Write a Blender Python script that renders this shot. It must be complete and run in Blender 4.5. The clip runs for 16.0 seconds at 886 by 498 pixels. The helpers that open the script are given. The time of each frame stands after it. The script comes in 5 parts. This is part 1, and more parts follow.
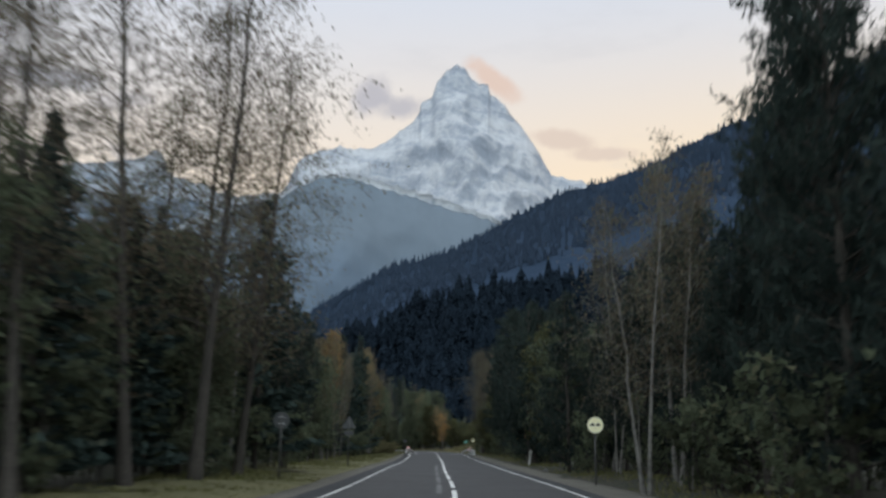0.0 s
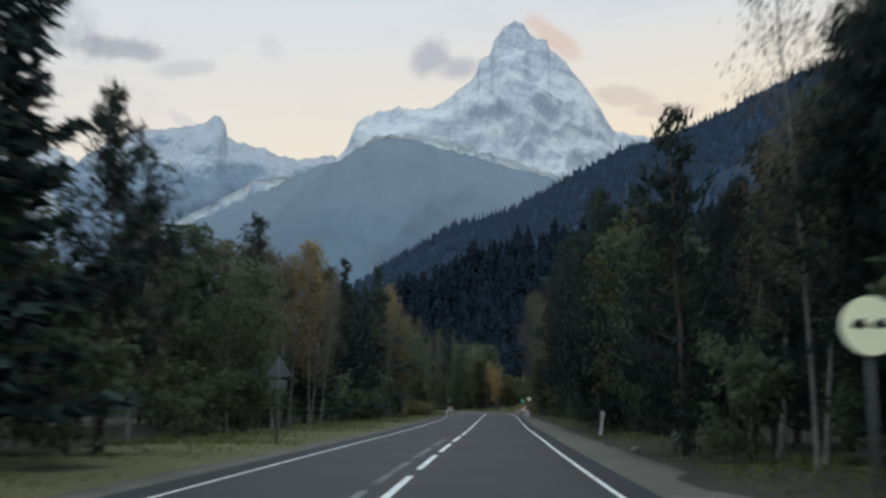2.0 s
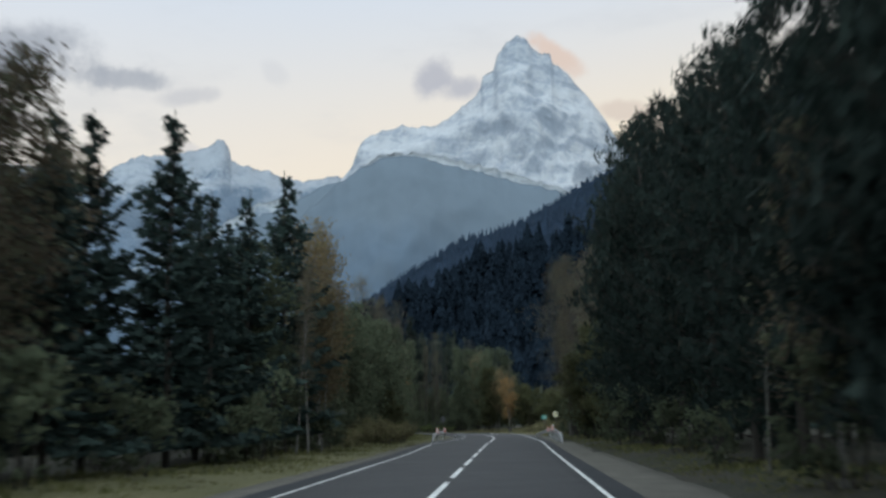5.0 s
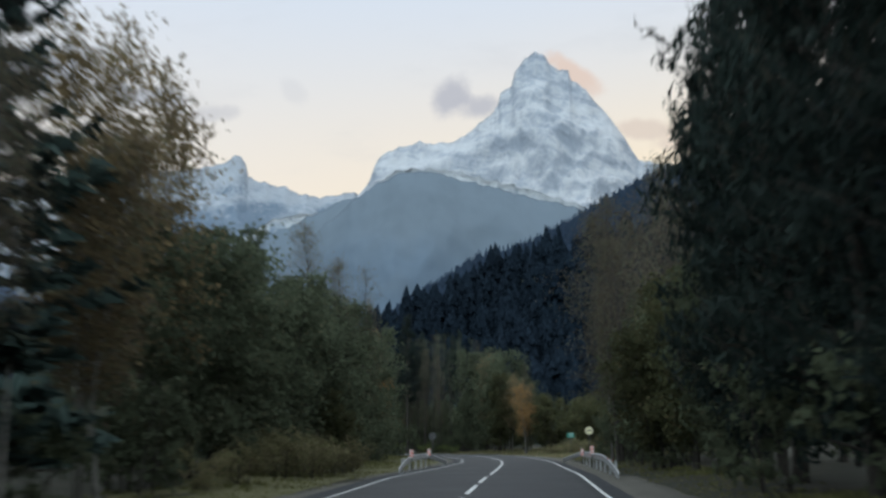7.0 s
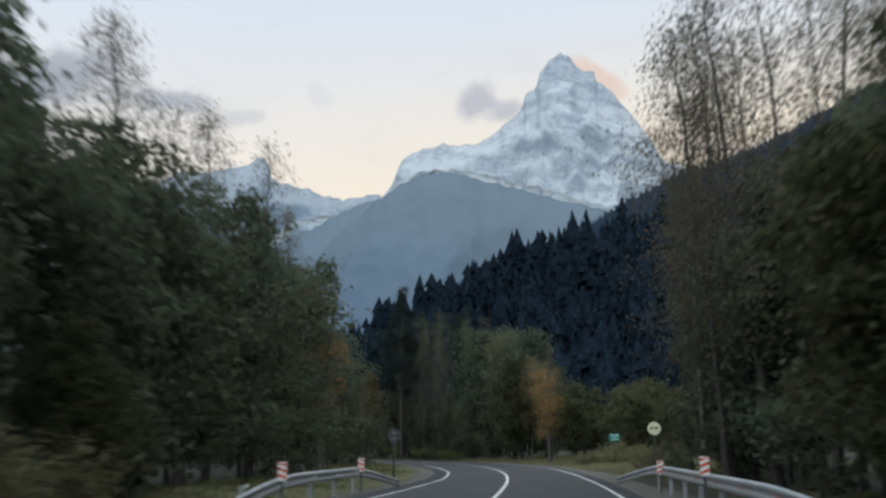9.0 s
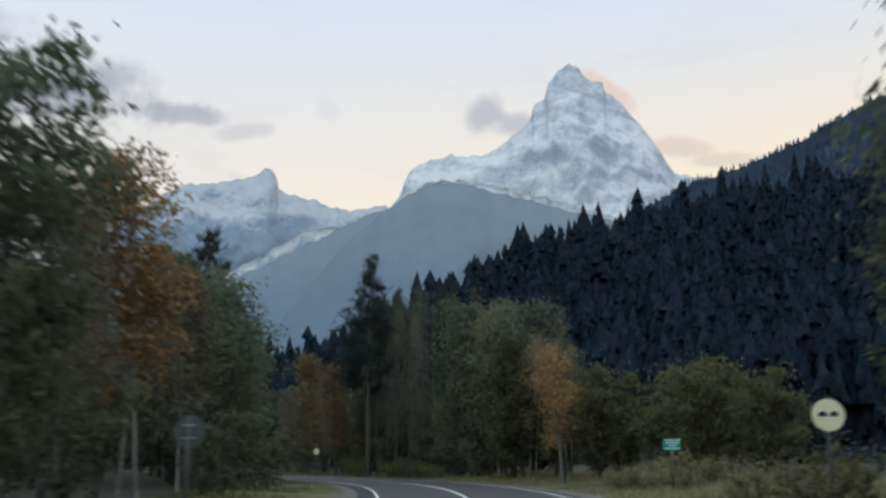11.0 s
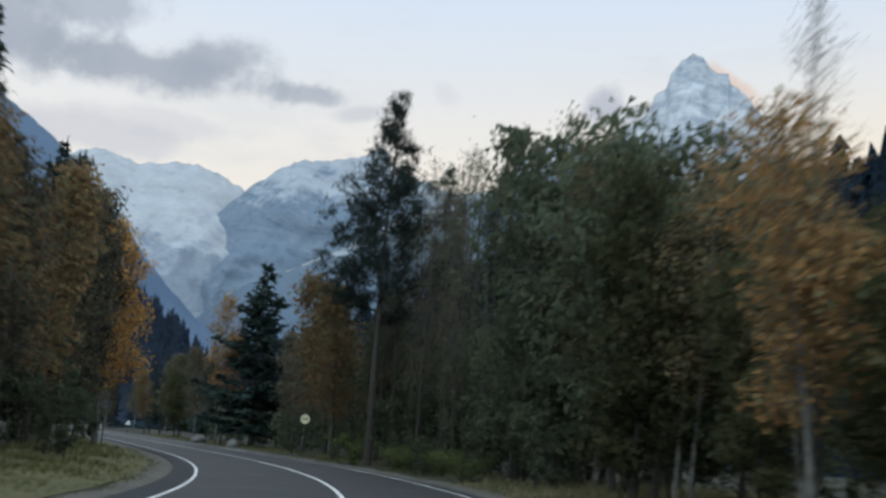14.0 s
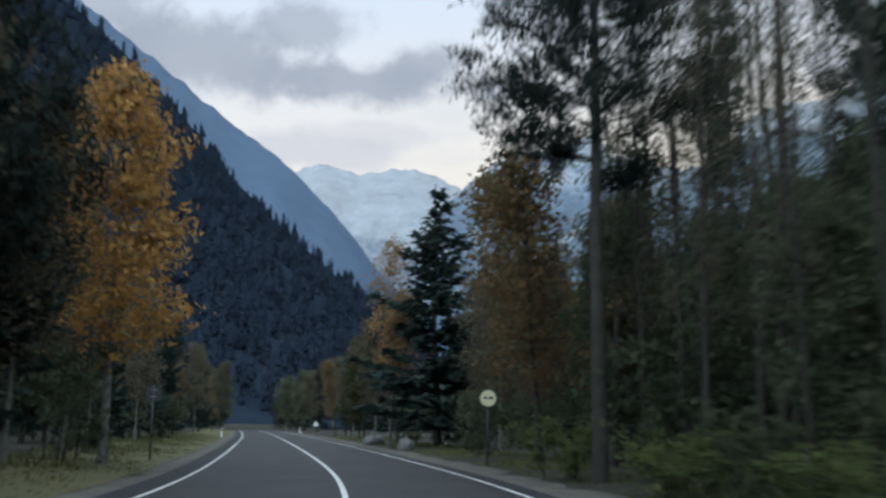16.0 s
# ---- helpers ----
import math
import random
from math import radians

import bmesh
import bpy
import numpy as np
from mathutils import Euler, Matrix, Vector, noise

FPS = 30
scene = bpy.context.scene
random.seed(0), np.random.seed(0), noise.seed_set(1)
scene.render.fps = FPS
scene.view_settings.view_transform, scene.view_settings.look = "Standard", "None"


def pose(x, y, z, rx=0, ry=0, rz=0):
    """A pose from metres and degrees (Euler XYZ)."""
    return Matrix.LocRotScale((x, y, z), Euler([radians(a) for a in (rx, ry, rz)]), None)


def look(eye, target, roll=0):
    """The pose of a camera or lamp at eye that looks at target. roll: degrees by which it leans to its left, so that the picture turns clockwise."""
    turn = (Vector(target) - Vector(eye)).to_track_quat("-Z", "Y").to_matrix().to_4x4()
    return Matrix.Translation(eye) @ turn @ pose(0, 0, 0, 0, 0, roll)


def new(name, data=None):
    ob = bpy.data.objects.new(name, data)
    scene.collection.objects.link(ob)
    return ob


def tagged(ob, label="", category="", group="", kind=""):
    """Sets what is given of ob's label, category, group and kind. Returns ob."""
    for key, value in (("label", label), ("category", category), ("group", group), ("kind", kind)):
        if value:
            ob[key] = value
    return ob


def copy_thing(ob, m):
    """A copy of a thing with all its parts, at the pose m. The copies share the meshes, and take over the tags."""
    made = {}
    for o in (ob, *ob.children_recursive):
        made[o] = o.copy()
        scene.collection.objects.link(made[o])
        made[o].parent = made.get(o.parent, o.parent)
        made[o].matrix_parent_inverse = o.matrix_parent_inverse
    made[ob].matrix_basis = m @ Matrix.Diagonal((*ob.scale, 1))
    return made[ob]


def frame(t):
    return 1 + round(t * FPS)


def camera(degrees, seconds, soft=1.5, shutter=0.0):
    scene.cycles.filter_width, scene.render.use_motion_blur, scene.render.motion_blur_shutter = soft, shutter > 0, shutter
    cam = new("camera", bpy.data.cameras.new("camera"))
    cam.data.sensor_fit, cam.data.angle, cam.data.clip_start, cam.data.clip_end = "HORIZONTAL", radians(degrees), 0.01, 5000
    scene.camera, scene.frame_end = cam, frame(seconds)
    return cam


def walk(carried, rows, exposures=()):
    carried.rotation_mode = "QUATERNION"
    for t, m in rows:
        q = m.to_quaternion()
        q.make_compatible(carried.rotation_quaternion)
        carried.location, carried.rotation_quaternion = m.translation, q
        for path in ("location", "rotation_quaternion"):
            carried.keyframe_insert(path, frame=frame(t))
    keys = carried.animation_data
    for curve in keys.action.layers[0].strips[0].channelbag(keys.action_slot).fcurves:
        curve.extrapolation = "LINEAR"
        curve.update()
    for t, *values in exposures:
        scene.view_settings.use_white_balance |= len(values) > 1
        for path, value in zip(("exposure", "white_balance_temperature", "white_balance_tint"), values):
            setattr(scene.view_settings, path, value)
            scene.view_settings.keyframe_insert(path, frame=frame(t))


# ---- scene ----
cam = camera(47.2, 16.0, soft=2.7, shutter=0.75)
# seconds, x, y, yaw, pitch, lean
PATH = [
    (0.0, 1.68, 0.30, 3.58, 10.93, 0.83),
    (0.5, 2.20, 7.49, 3.85, 10.29, 0.87),
    (1.0, 2.52, 14.72, 5.32, 8.90, 1.03),
    (1.5, 2.39, 21.44, 7.03, 8.46, 0.58),
    (2.0, 2.06, 28.35, 7.10, 8.70, 0.35),
    (2.5, 1.57, 35.29, 5.93, 8.93, -0.35),
    (3.0, 1.03, 42.40, 5.66, 8.64, -0.39),
    (3.5, 0.55, 49.45, 6.10, 8.44, -0.47),
    (4.0, 0.03, 56.64, 6.77, 8.77, -0.72),
    (6.5, -2.46, 93.96, 8.19, 10.84, -1.17),
    (7.0, -3.02, 101.64, 8.56, 10.86, -0.77),
    (7.5, -3.55, 109.43, 8.78, 10.63, -0.79),
    (8.0, -4.14, 117.33, 9.29, 10.58, -0.40),
    (8.5, -4.68, 125.08, 9.73, 10.88, -0.28),
    (9.0, -5.21, 132.72, 9.96, 11.10, -0.32),
    (9.5, -5.73, 139.91, 10.05, 11.42, 0.36),
    (10.0, -6.34, 147.04, 10.28, 11.89, -0.09),
    (12.5, -9.27, 180.98, 11.14, 11.52, 0.46),
    (13.0, -10.11, 187.84, 12.71, 11.17, 2.73),
    (13.5, -11.27, 194.76, 14.63, 11.01, 3.52),
    (14.0, -12.72, 201.76, 16.75, 10.93, 4.10),
    (14.5, -14.52, 208.73, 19.20, 10.45, 3.58),
    (15.0, -16.67, 215.73, 22.89, 9.74, 2.75),
    (15.5, -19.39, 222.53, 26.51, 9.50, 1.56),
    (16.0, -22.46, 228.99, 29.39, 9.89, 0.82),
]
walk(cam, [(t, pose(x, y, 1.36, 90 + p, 0, w) @ pose(0, 0, 0, 0, 0, r)) for t, x, y, w, p, r in PATH], exposures=[(0.0, -0.05, 6650.0, 9.0), (1.0, -0.1, 6450.0, 7.0), (2.5, -0.10, 6360.0, 5.0), (10.0, 0.02, 6400.0, 6.0), (13.0, 0.0, 6390.0, 6.0), (15.0, 0.04, 5990.0, 4.0), (16.0, 0.07, 6030.0, 5.0)])

# ---- world: dusk sky with drifting cloud, brighter and warmer ahead where the sun has set; unseen sky behind raised as fill ----
world = bpy.data.worlds.new("dusk")
world.use_nodes = True
scene.world = world


class Nodes:
    """Short hand for node trees."""

    def __init__(self, tree):
        self.t = tree

    def put(self, target, value):
        if hasattr(value, "node"):
            self.t.links.new(value, target)
        else:
            target.default_value = value

    def math(self, op, a, b=0.0, c=0.0, clamp=False):
        n = self.t.nodes.new("ShaderNodeMath")
        n.operation, n.use_clamp = op, clamp
        for k, v in enumerate((a, b, c)):
            self.put(n.inputs[k], v)
        return n.outputs[0]

    def vmath(self, op, a, b=(0, 0, 0)):
        n = self.t.nodes.new("ShaderNodeVectorMath")
        n.operation = op
        self.put(n.inputs[0], a)
        self.put(n.inputs[1], b)
        return n.outputs[1 if op in ("DOT_PRODUCT", "LENGTH", "DISTANCE") else 0]

    def noise(self, vec, scale, detail=4.0, rough=0.55, dist=0.0):
        n = self.t.nodes.new("ShaderNodeTexNoise")
        if vec is not None:
            self.put(n.inputs["Vector"], vec)
        n.inputs["Scale"].default_value, n.inputs["Detail"].default_value = scale, detail
        n.inputs["Roughness"].default_value, n.inputs["Distortion"].default_value = rough, dist
        return n.outputs[0]

    def mix(self, f, a, b):
        n = self.t.nodes.new("ShaderNodeMix")
        n.data_type = "RGBA"
        self.put(n.inputs[0], f)
        for k, v in ((6, a), (7, b)):
            self.put(n.inputs[k], (*v, 1.0) if isinstance(v, tuple) and len(v) == 3 else v)
        return n.outputs[2]

    def step(self, x, lo, hi):
        n = self.t.nodes.new("ShaderNodeMapRange")
        n.interpolation_type = "SMOOTHSTEP"
        self.put(n.inputs[0], x)
        for k, v in ((1, lo), (2, hi), (3, 0.0), (4, 1.0)):
            n.inputs[k].default_value = v
        return n.outputs[0]

    def node(self, kind):
        return self.t.nodes.new(kind)


def build_sky(tree):
    N = Nodes(tree)
    d = N.node("ShaderNodeTexCoord").outputs["Generated"]
    sep = N.node("ShaderNodeSeparateXYZ")
    N.put(sep.inputs[0], d)
    x, y, z = sep.outputs
    az = N.math("MULTIPLY", N.math("ARCTAN2", N.math("MULTIPLY", x, -1.0), y), 57.29578)
    el = N.math("MULTIPLY", N.math("ARCSINE", z), 57.29578)
    glow = N.math("POWER", N.math("MULTIPLY_ADD", N.vmath("DOT_PRODUCT", d, (0.47, 0.86, 0.17)), 0.5, 0.5, clamp=True), 7.8)
    front = N.step(y, -0.75, 0.55)
    # sky behind and overhead is raised beyond dusk, unseen fill for near surfaces
    low = N.mix(front, (1.60, 1.84, 2.00), (0.83, 0.75, 0.68))
    low = N.mix(glow, low, (1.0, 0.76, 0.46))
    high = N.mix(front, (1.65, 1.88, 2.04), (0.61, 0.68, 0.81))
    col = N.mix(N.step(el, 9.0, 29.0), low, high)
    col = N.mix(N.step(el, 40.0, 90.0), col, (1.47, 1.65, 1.82))
    wob, wob2, wob3 = N.noise(d, 9.0, 6.0, 0.6), N.noise(d, 24.0, 5.0, 0.62), N.noise(d, 60.0, 4.0, 0.65)
    fine = N.math("ADD", N.math("MULTIPLY_ADD", wob, 3.0, -1.5), N.math("ADD", N.math("MULTIPLY_ADD", wob2, 2.2, -1.1), N.math("MULTIPLY_ADD", wob3, 1.0, -0.5)))
    # thin general veil
    veil = N.math("MULTIPLY", N.step(N.noise(N.vmath("MULTIPLY", d, (1.0, 1.0, 3.2)), 5.5, 6.0, 0.6), 0.52, 0.74), 0.22)
    col = N.mix(veil, col, (0.52, 0.53, 0.58))

    def cloud(col, a0, e0, ra, re, shade, strength, lean=0.0):
        da = N.math("DIVIDE", N.math("SUBTRACT", az, a0), ra)
        de = N.math("DIVIDE", N.math("SUBTRACT", N.math("SUBTRACT", el, e0), N.math("MULTIPLY", N.math("SUBTRACT", az, a0), lean)), re)
        r = N.math("SQRT", N.math("ADD", N.math("MULTIPLY", da, da), N.math("MULTIPLY", de, de)))
        m = N.step(N.math("SUBTRACT", N.math("ADD", 1.0, N.math("MULTIPLY", fine, 0.36)), r), 0.0, 0.62)
        return N.mix(N.math("MULTIPLY", m, strength), col, shade)

    grey, lilac = (0.35, 0.37, 0.43), (0.46, 0.46, 0.52)
    pale = (0.58, 0.56, 0.60)
    # low cloud round the far mountain, then the long dark bank and its humps
    for a0, e0, ra, re, shade, strength, lean in (
            (38.0, 15.0, 7.5, 1.5, pale, 0.8, 0.0), (33.5, 16.2, 6.0, 1.0, pale, 0.5, 0.0), (33.5, 19.1, 10.5, 1.7, grey, 0.88, 0.02), (30.6, 20.0, 4.6, 1.9, grey, 0.85, -0.12),
            (37.5, 21.8, 4.6, 2.1, grey, 0.72, -0.1), (43.5, 19.9, 8.0, 2.8, grey, 0.85, 0.05), (52.0, 21.5, 9.0, 3.6, grey, 0.75, 0.0), (25.6, 18.8, 3.2, 0.8, grey, 0.7, 0.0),
            (22.0, 18.1, 2.3, 0.7, (0.48, 0.48, 0.53), 0.55, -0.15), (17.2, 19.6, 1.1, 1.0, (0.55, 0.55, 0.6), 0.3, 0.3), (21.8, 15.2, 1.2, 0.6, pale, 0.5, 0.5),
            (7.9, 19.3, 1.7, 1.6, lilac, 0.9, -0.3), (6.1, 18.8, 2.6, 1.1, lilac, 0.85, -0.08)):
        col = cloud(col, a0, e0, ra, re, shade, strength, lean)
    col = cloud(col, 0.7, 20.4, 2.0, 1.0, (0.70, 0.54, 0.47), 0.85, 0.55)
    col = cloud(col, -3.3, 17.0, 2.4, 0.7, (0.66, 0.55, 0.49), 0.75, 0.12)
    col = cloud(col, -5.5, 16.2, 2.4, 0.5, (0.66, 0.55, 0.49), 0.7)
    col = N.mix(N.step(el, -6.0, 0.0), (0.05, 0.05, 0.05), col)
    bg = tree.nodes["Background"]
    N.put(bg.inputs[0], col)
    bg.inputs[1].default_value = 1.12


build_sky(world.node_tree)
sun_data = bpy.data.lights.new("sun", "SUN")
sun_data.energy, sun_data.angle, sun_data.color = 0.35, radians(25), (1.0, 0.84, 0.66)
sun = new("sun", sun_data)
sun.matrix_world = look((60, 110, 40), (0, 0, 0))

# ---- materials ----


def material(name, build, rough=0.9):
    m = bpy.data.materials.new(name)
    m.use_nodes = True
    N = Nodes(m.node_tree)
    bsdf = m.node_tree.nodes["Principled BSDF"]
    bsdf.inputs["Roughness"].default_value = rough
    bsdf.inputs["Specular IOR Level"].default_value = 0.25
    build(N, bsdf)
    return m


def place(N):
    return N.node("ShaderNodeNewGeometry").outputs["Position"]


def island(N):
    return N.node("ShaderNodeNewGeometry").outputs["Random Per Island"]


def own(N):
    return N.node("ShaderNodeObjectInfo").outputs["Random"]


def bump(N, bsdf, h, strength, dist=0.02):
    b = N.node("ShaderNodeBump")
    b.inputs["Strength"].default_value, b.inputs["Distance"].default_value = strength, dist
    N.put(b.inputs["Height"], h)
    N.put(bsdf.inputs["Normal"], b.outputs[0])


def mottled(name, dark, light, scale, rough=0.9, big=0.12, relief=0.0, metal=0.0):
    def build(N, b):
        p = place(N)
        if scale < 0.2:
            b.inputs["Specular IOR Level"].default_value = 0.0
        f = N.math("MULTIPLY_ADD", N.noise(p, scale, 5.0, 0.65), 0.6, N.math("MULTIPLY", N.noise(p, scale * big, 3.0), 0.4))
        N.put(b.inputs["Base Color"], N.mix(N.step(f, 0.3, 0.7), dark, light))
        b.inputs["Metallic"].default_value = metal
        if relief:
            bump(N, b, N.noise(p, scale * 2, 4.0), relief)
    return material(name, build, rough)


def foliage(name, dark, light, odd, share=0.2, through_light=0.42, sheen=0.04, facet=0.62):
    """Leaves: three tints spread leaf by leaf and tree by tree, partly translucent, lit by clumps rather than leaf by leaf."""
    def build(N, b):
        r, p = island(N), place(N)
        c = N.mix(N.step(r, 0.0, 1.0), dark, light)
        c = N.mix(N.math("LESS_THAN", N.math("FRACT", N.math("MULTIPLY", r, 37.0)), share), c, odd)
        tone = N.math("MULTIPLY_ADD", own(N), 0.5, 0.75)
        clump = N.math("MULTIPLY_ADD", N.noise(p, 0.55, 2.0), 0.7, 0.70)
        c = N.vmath("SCALE", c)
        c.node.inputs["Scale"].default_value = 1.0
        N.put(c.node.inputs["Scale"], N.math("MULTIPLY", tone, clump))
        N.put(b.inputs["Base Color"], c)
        b.inputs["Specular IOR Level"].default_value = sheen
        tex = N.node("ShaderNodeTexNoise")
        tex.inputs["Scale"].default_value = 0.8
        N.put(tex.inputs["Vector"], p)
        swing = N.vmath("MULTIPLY", N.vmath("SUBTRACT", tex.outputs["Color"], (0.5, 0.5, 0.5)), (1.3, 1.3, 0.8))
        N.put(b.inputs["Normal"], N.vmath("NORMALIZE", N.vmath("ADD", N.vmath("ADD", swing, (0.0, 0.0, 0.42)), N.vmath("MULTIPLY", N.node("ShaderNodeNewGeometry").outputs["Normal"], (facet, facet, facet)))))
        tr = N.node("ShaderNodeBsdfTranslucent")
        N.put(tr.inputs[0], c)
        mixer = N.node("ShaderNodeMixShader")
        mixer.inputs[0].default_value = through_light
        N.t.links.new(b.outputs[0], mixer.inputs[1])
        N.t.links.new(tr.outputs[0], mixer.inputs[2])
        N.t.links.new(mixer.outputs[0], N.t.nodes["Material Output"].inputs[0])
    return material(name, build, 0.8)


LEAF_GREEN = foliage("leaf_dark_green", (0.06534, 0.07722, 0.0495), (0.08316, 0.09702, 0.06138), (0.101, 0.101, 0.06336), 0.08, 0.5)
LEAF_OLIVE = foliage("leaf_olive", (0.04837, 0.05229, 0.02614), (0.06797, 0.06994, 0.03464), (0.07843, 0.06863, 0.03595), 0.12)
LEAF_DRY = foliage("leaf_dry_tan", (0.1313, 0.115, 0.065), (0.2125, 0.1812, 0.1063), (0.1125, 0.1187, 0.05625), 0.3, 0.4)
LEAF_FRESH = foliage("leaf_fresh_green", (0.08874, 0.1134, 0.04437), (0.1232, 0.1504, 0.05916), (0.1479, 0.154, 0.06779), 0.1, 0.45)
LEAF_BROWN = foliage("leaf_brown", (0.07052, 0.05848, 0.043), (0.1066, 0.08428, 0.05848), (0.09288, 0.09546, 0.06278), 0.3)
LEAF_PALE = foliage("leaf_pale_gold", (0.1109, 0.08427, 0.04879), (0.1686, 0.126, 0.06919), (0.1064, 0.09314, 0.05322), 0.25)
LEAF_GOLD = foliage("leaf_gold", (0.27, 0.144, 0.0468), (0.405, 0.2322, 0.0738), (0.1827, 0.1359, 0.0774), 0.15)
LEAF_AMBER = foliage("leaf_amber", (0.1628, 0.09504, 0.04224), (0.2376, 0.139, 0.05808), (0.1329, 0.1126, 0.06336), 0.2)
LEAF_RUST = foliage("leaf_rust", (0.125, 0.082, 0.042), (0.175, 0.112, 0.054), (0.114, 0.113, 0.058), 0.2)
NEEDLE = foliage("needles_spruce", (0.02112, 0.03256, 0.02992), (0.0352, 0.05104, 0.04488), (0.0484, 0.0528, 0.04048), 0.05, 0.2, facet=0.45)
NEEDLE_PINE = foliage("needles_pine", (0.01433, 0.02149, 0.01954), (0.02344, 0.03256, 0.028), (0.03582, 0.03517, 0.02735), 0.05, 0.25, facet=0.45)
# bluer than the roadside needles: distance haze is put into these colours
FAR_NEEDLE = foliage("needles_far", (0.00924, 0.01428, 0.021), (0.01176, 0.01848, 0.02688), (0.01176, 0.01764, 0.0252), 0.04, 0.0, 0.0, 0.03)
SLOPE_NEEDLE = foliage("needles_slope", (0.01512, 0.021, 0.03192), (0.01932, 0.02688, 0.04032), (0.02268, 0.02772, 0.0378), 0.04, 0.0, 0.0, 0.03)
# palest of the three, with the most haze blue mixed in
HAZY_NEEDLE = foliage("needles_haze_tint", (0.0252, 0.0378, 0.0588), (0.03192, 0.04704, 0.07224), (0.0336, 0.0462, 0.0672), 0.06, 0.0, 0.0, 0.05)
BARK = mottled("bark_dark", (0.024, 0.022, 0.019), (0.064, 0.056, 0.049), 14.0, relief=0.5)
BARK_BIRCH = mottled("bark_birch", (0.055, 0.053, 0.050), (0.19, 0.18, 0.165), 5.0, relief=0.3)
STEEL = mottled("galvanised_steel", (0.36, 0.37, 0.38), (0.52, 0.53, 0.54), 6.0, 0.45, metal=0.7)
POST_GREY = mottled("post_grey", (0.045, 0.045, 0.045), (0.085, 0.085, 0.08), 8.0, 0.6)
SIGN_FACE = mottled("sign_face", (0.88, 0.83, 0.54), (0.92, 0.88, 0.62), 3.0, 0.4)
SIGN_BACK = mottled("sign_back", (0.04875, 0.052, 0.05525), (0.0715, 0.07475, 0.078), 5.0, 0.6)
BLACK = mottled("sign_black", (0.012, 0.012, 0.012), (0.02, 0.02, 0.02), 9.0, 0.5)
RED = mottled("sign_red", (0.55, 0.06, 0.03), (0.68, 0.10, 0.05), 6.0, 0.45)
WHITE = mottled("sign_white", (0.76, 0.76, 0.74), (0.86, 0.86, 0.84), 6.0, 0.45)
GREEN = mottled("sign_green", (0.010, 0.11, 0.085), (0.014, 0.15, 0.12), 4.0, 0.5)
PALE_TEAL = mottled("sign_writing", (0.26, 0.38, 0.34), (0.34, 0.46, 0.42), 6.0, 0.5)
PAINT = mottled("road_paint", (0.42, 0.42, 0.41), (0.80, 0.80, 0.78), 3.5, 0.7, big=0.4)
PAINT_OLD = mottled("road_paint_worn", (0.07, 0.07, 0.07), (0.20, 0.20, 0.20), 3.0, 0.8)
GRAVEL = mottled("gravel", (0.06375, 0.0595, 0.051), (0.136, 0.1258, 0.1071), 16.0, 0.95, 0.05, 0.6)
STONE = mottled("stone", (0.15, 0.15, 0.145), (0.36, 0.35, 0.33), 3.0, 0.9, 0.3, 0.5)
MOSSY = mottled("mossy_stone", (0.030, 0.034, 0.022), (0.085, 0.085, 0.070), 4.0, 0.95, 0.3, 0.5)
STONE_DULL = mottled("dull_stone", (0.07, 0.072, 0.072), (0.16, 0.16, 0.155), 2.5, 0.9, 0.3, 0.5)
CONCRETE = mottled("concrete", (0.26, 0.255, 0.24), (0.42, 0.41, 0.39), 6.0, 0.9, 0.2, 0.3)
GRASS = foliage("grass_blades", (0.05614, 0.06195, 0.02323), (0.09486, 0.0968, 0.03678), (0.1307, 0.121, 0.06002), 0.3, 0.3, facet=0.3)


def asphalt_nodes(N, b):
    p = place(N)
    grain, patch = N.noise(p, 55.0, 3.0, 0.7), N.noise(p, 0.35, 4.0, 0.6)
    c = N.mix(N.step(patch, 0.3, 0.7), (0.019, 0.0193, 0.0202), (0.030, 0.0302, 0.0312))
    c = N.mix(N.math("MULTIPLY", N.step(grain, 0.45, 0.75), 0.5), c, (0.056, 0.056, 0.056))
    N.put(b.inputs["Base Color"], c)
    N.put(b.inputs["Roughness"], N.math("MULTIPLY_ADD", patch, 0.25, 0.5))
    bump(N, b, grain, 0.35, 0.01)


def margin_nodes(N, b):
    p = place(N)
    grain, patch = N.noise(p, 55.0, 3.0, 0.7), N.noise(p, 0.8, 4.0, 0.6)
    c = N.mix(N.step(patch, 0.3, 0.7), (0.015, 0.017, 0.019), (0.024, 0.026, 0.029))
    N.put(b.inputs["Base Color"], N.mix(N.math("MULTIPLY", N.step(grain, 0.5, 0.8), 0.4), c, (0.05, 0.05, 0.052)))
    bump(N, b, grain, 0.35, 0.01)


ASPHALT = material("asphalt", asphalt_nodes, 0.65)
ASPHALT_DARK = material("asphalt_margin", margin_nodes, 0.75)


def ground_nodes(N, b):
    p = place(N)
    f, g, h = N.noise(p, 0.25, 5.0, 0.6), N.noise(p, 4.0, 5.0, 0.7), N.noise(p, 22.0, 3.0, 0.7)
    c = N.mix(N.step(f, 0.35, 0.65), (0.022, 0.026, 0.018), (0.042, 0.038, 0.028))
    c = N.mix(N.step(g, 0.4, 0.75), c, (0.036, 0.032, 0.024))
    c = N.mix(N.math("MULTIPLY", N.step(h, 0.5, 0.8), 0.5), c, (0.052, 0.046, 0.033))
    N.put(b.inputs["Base Color"], c)
    bump(N, b, g, 0.8, 0.08)


GROUND = material("forest_floor", ground_nodes, 0.95)


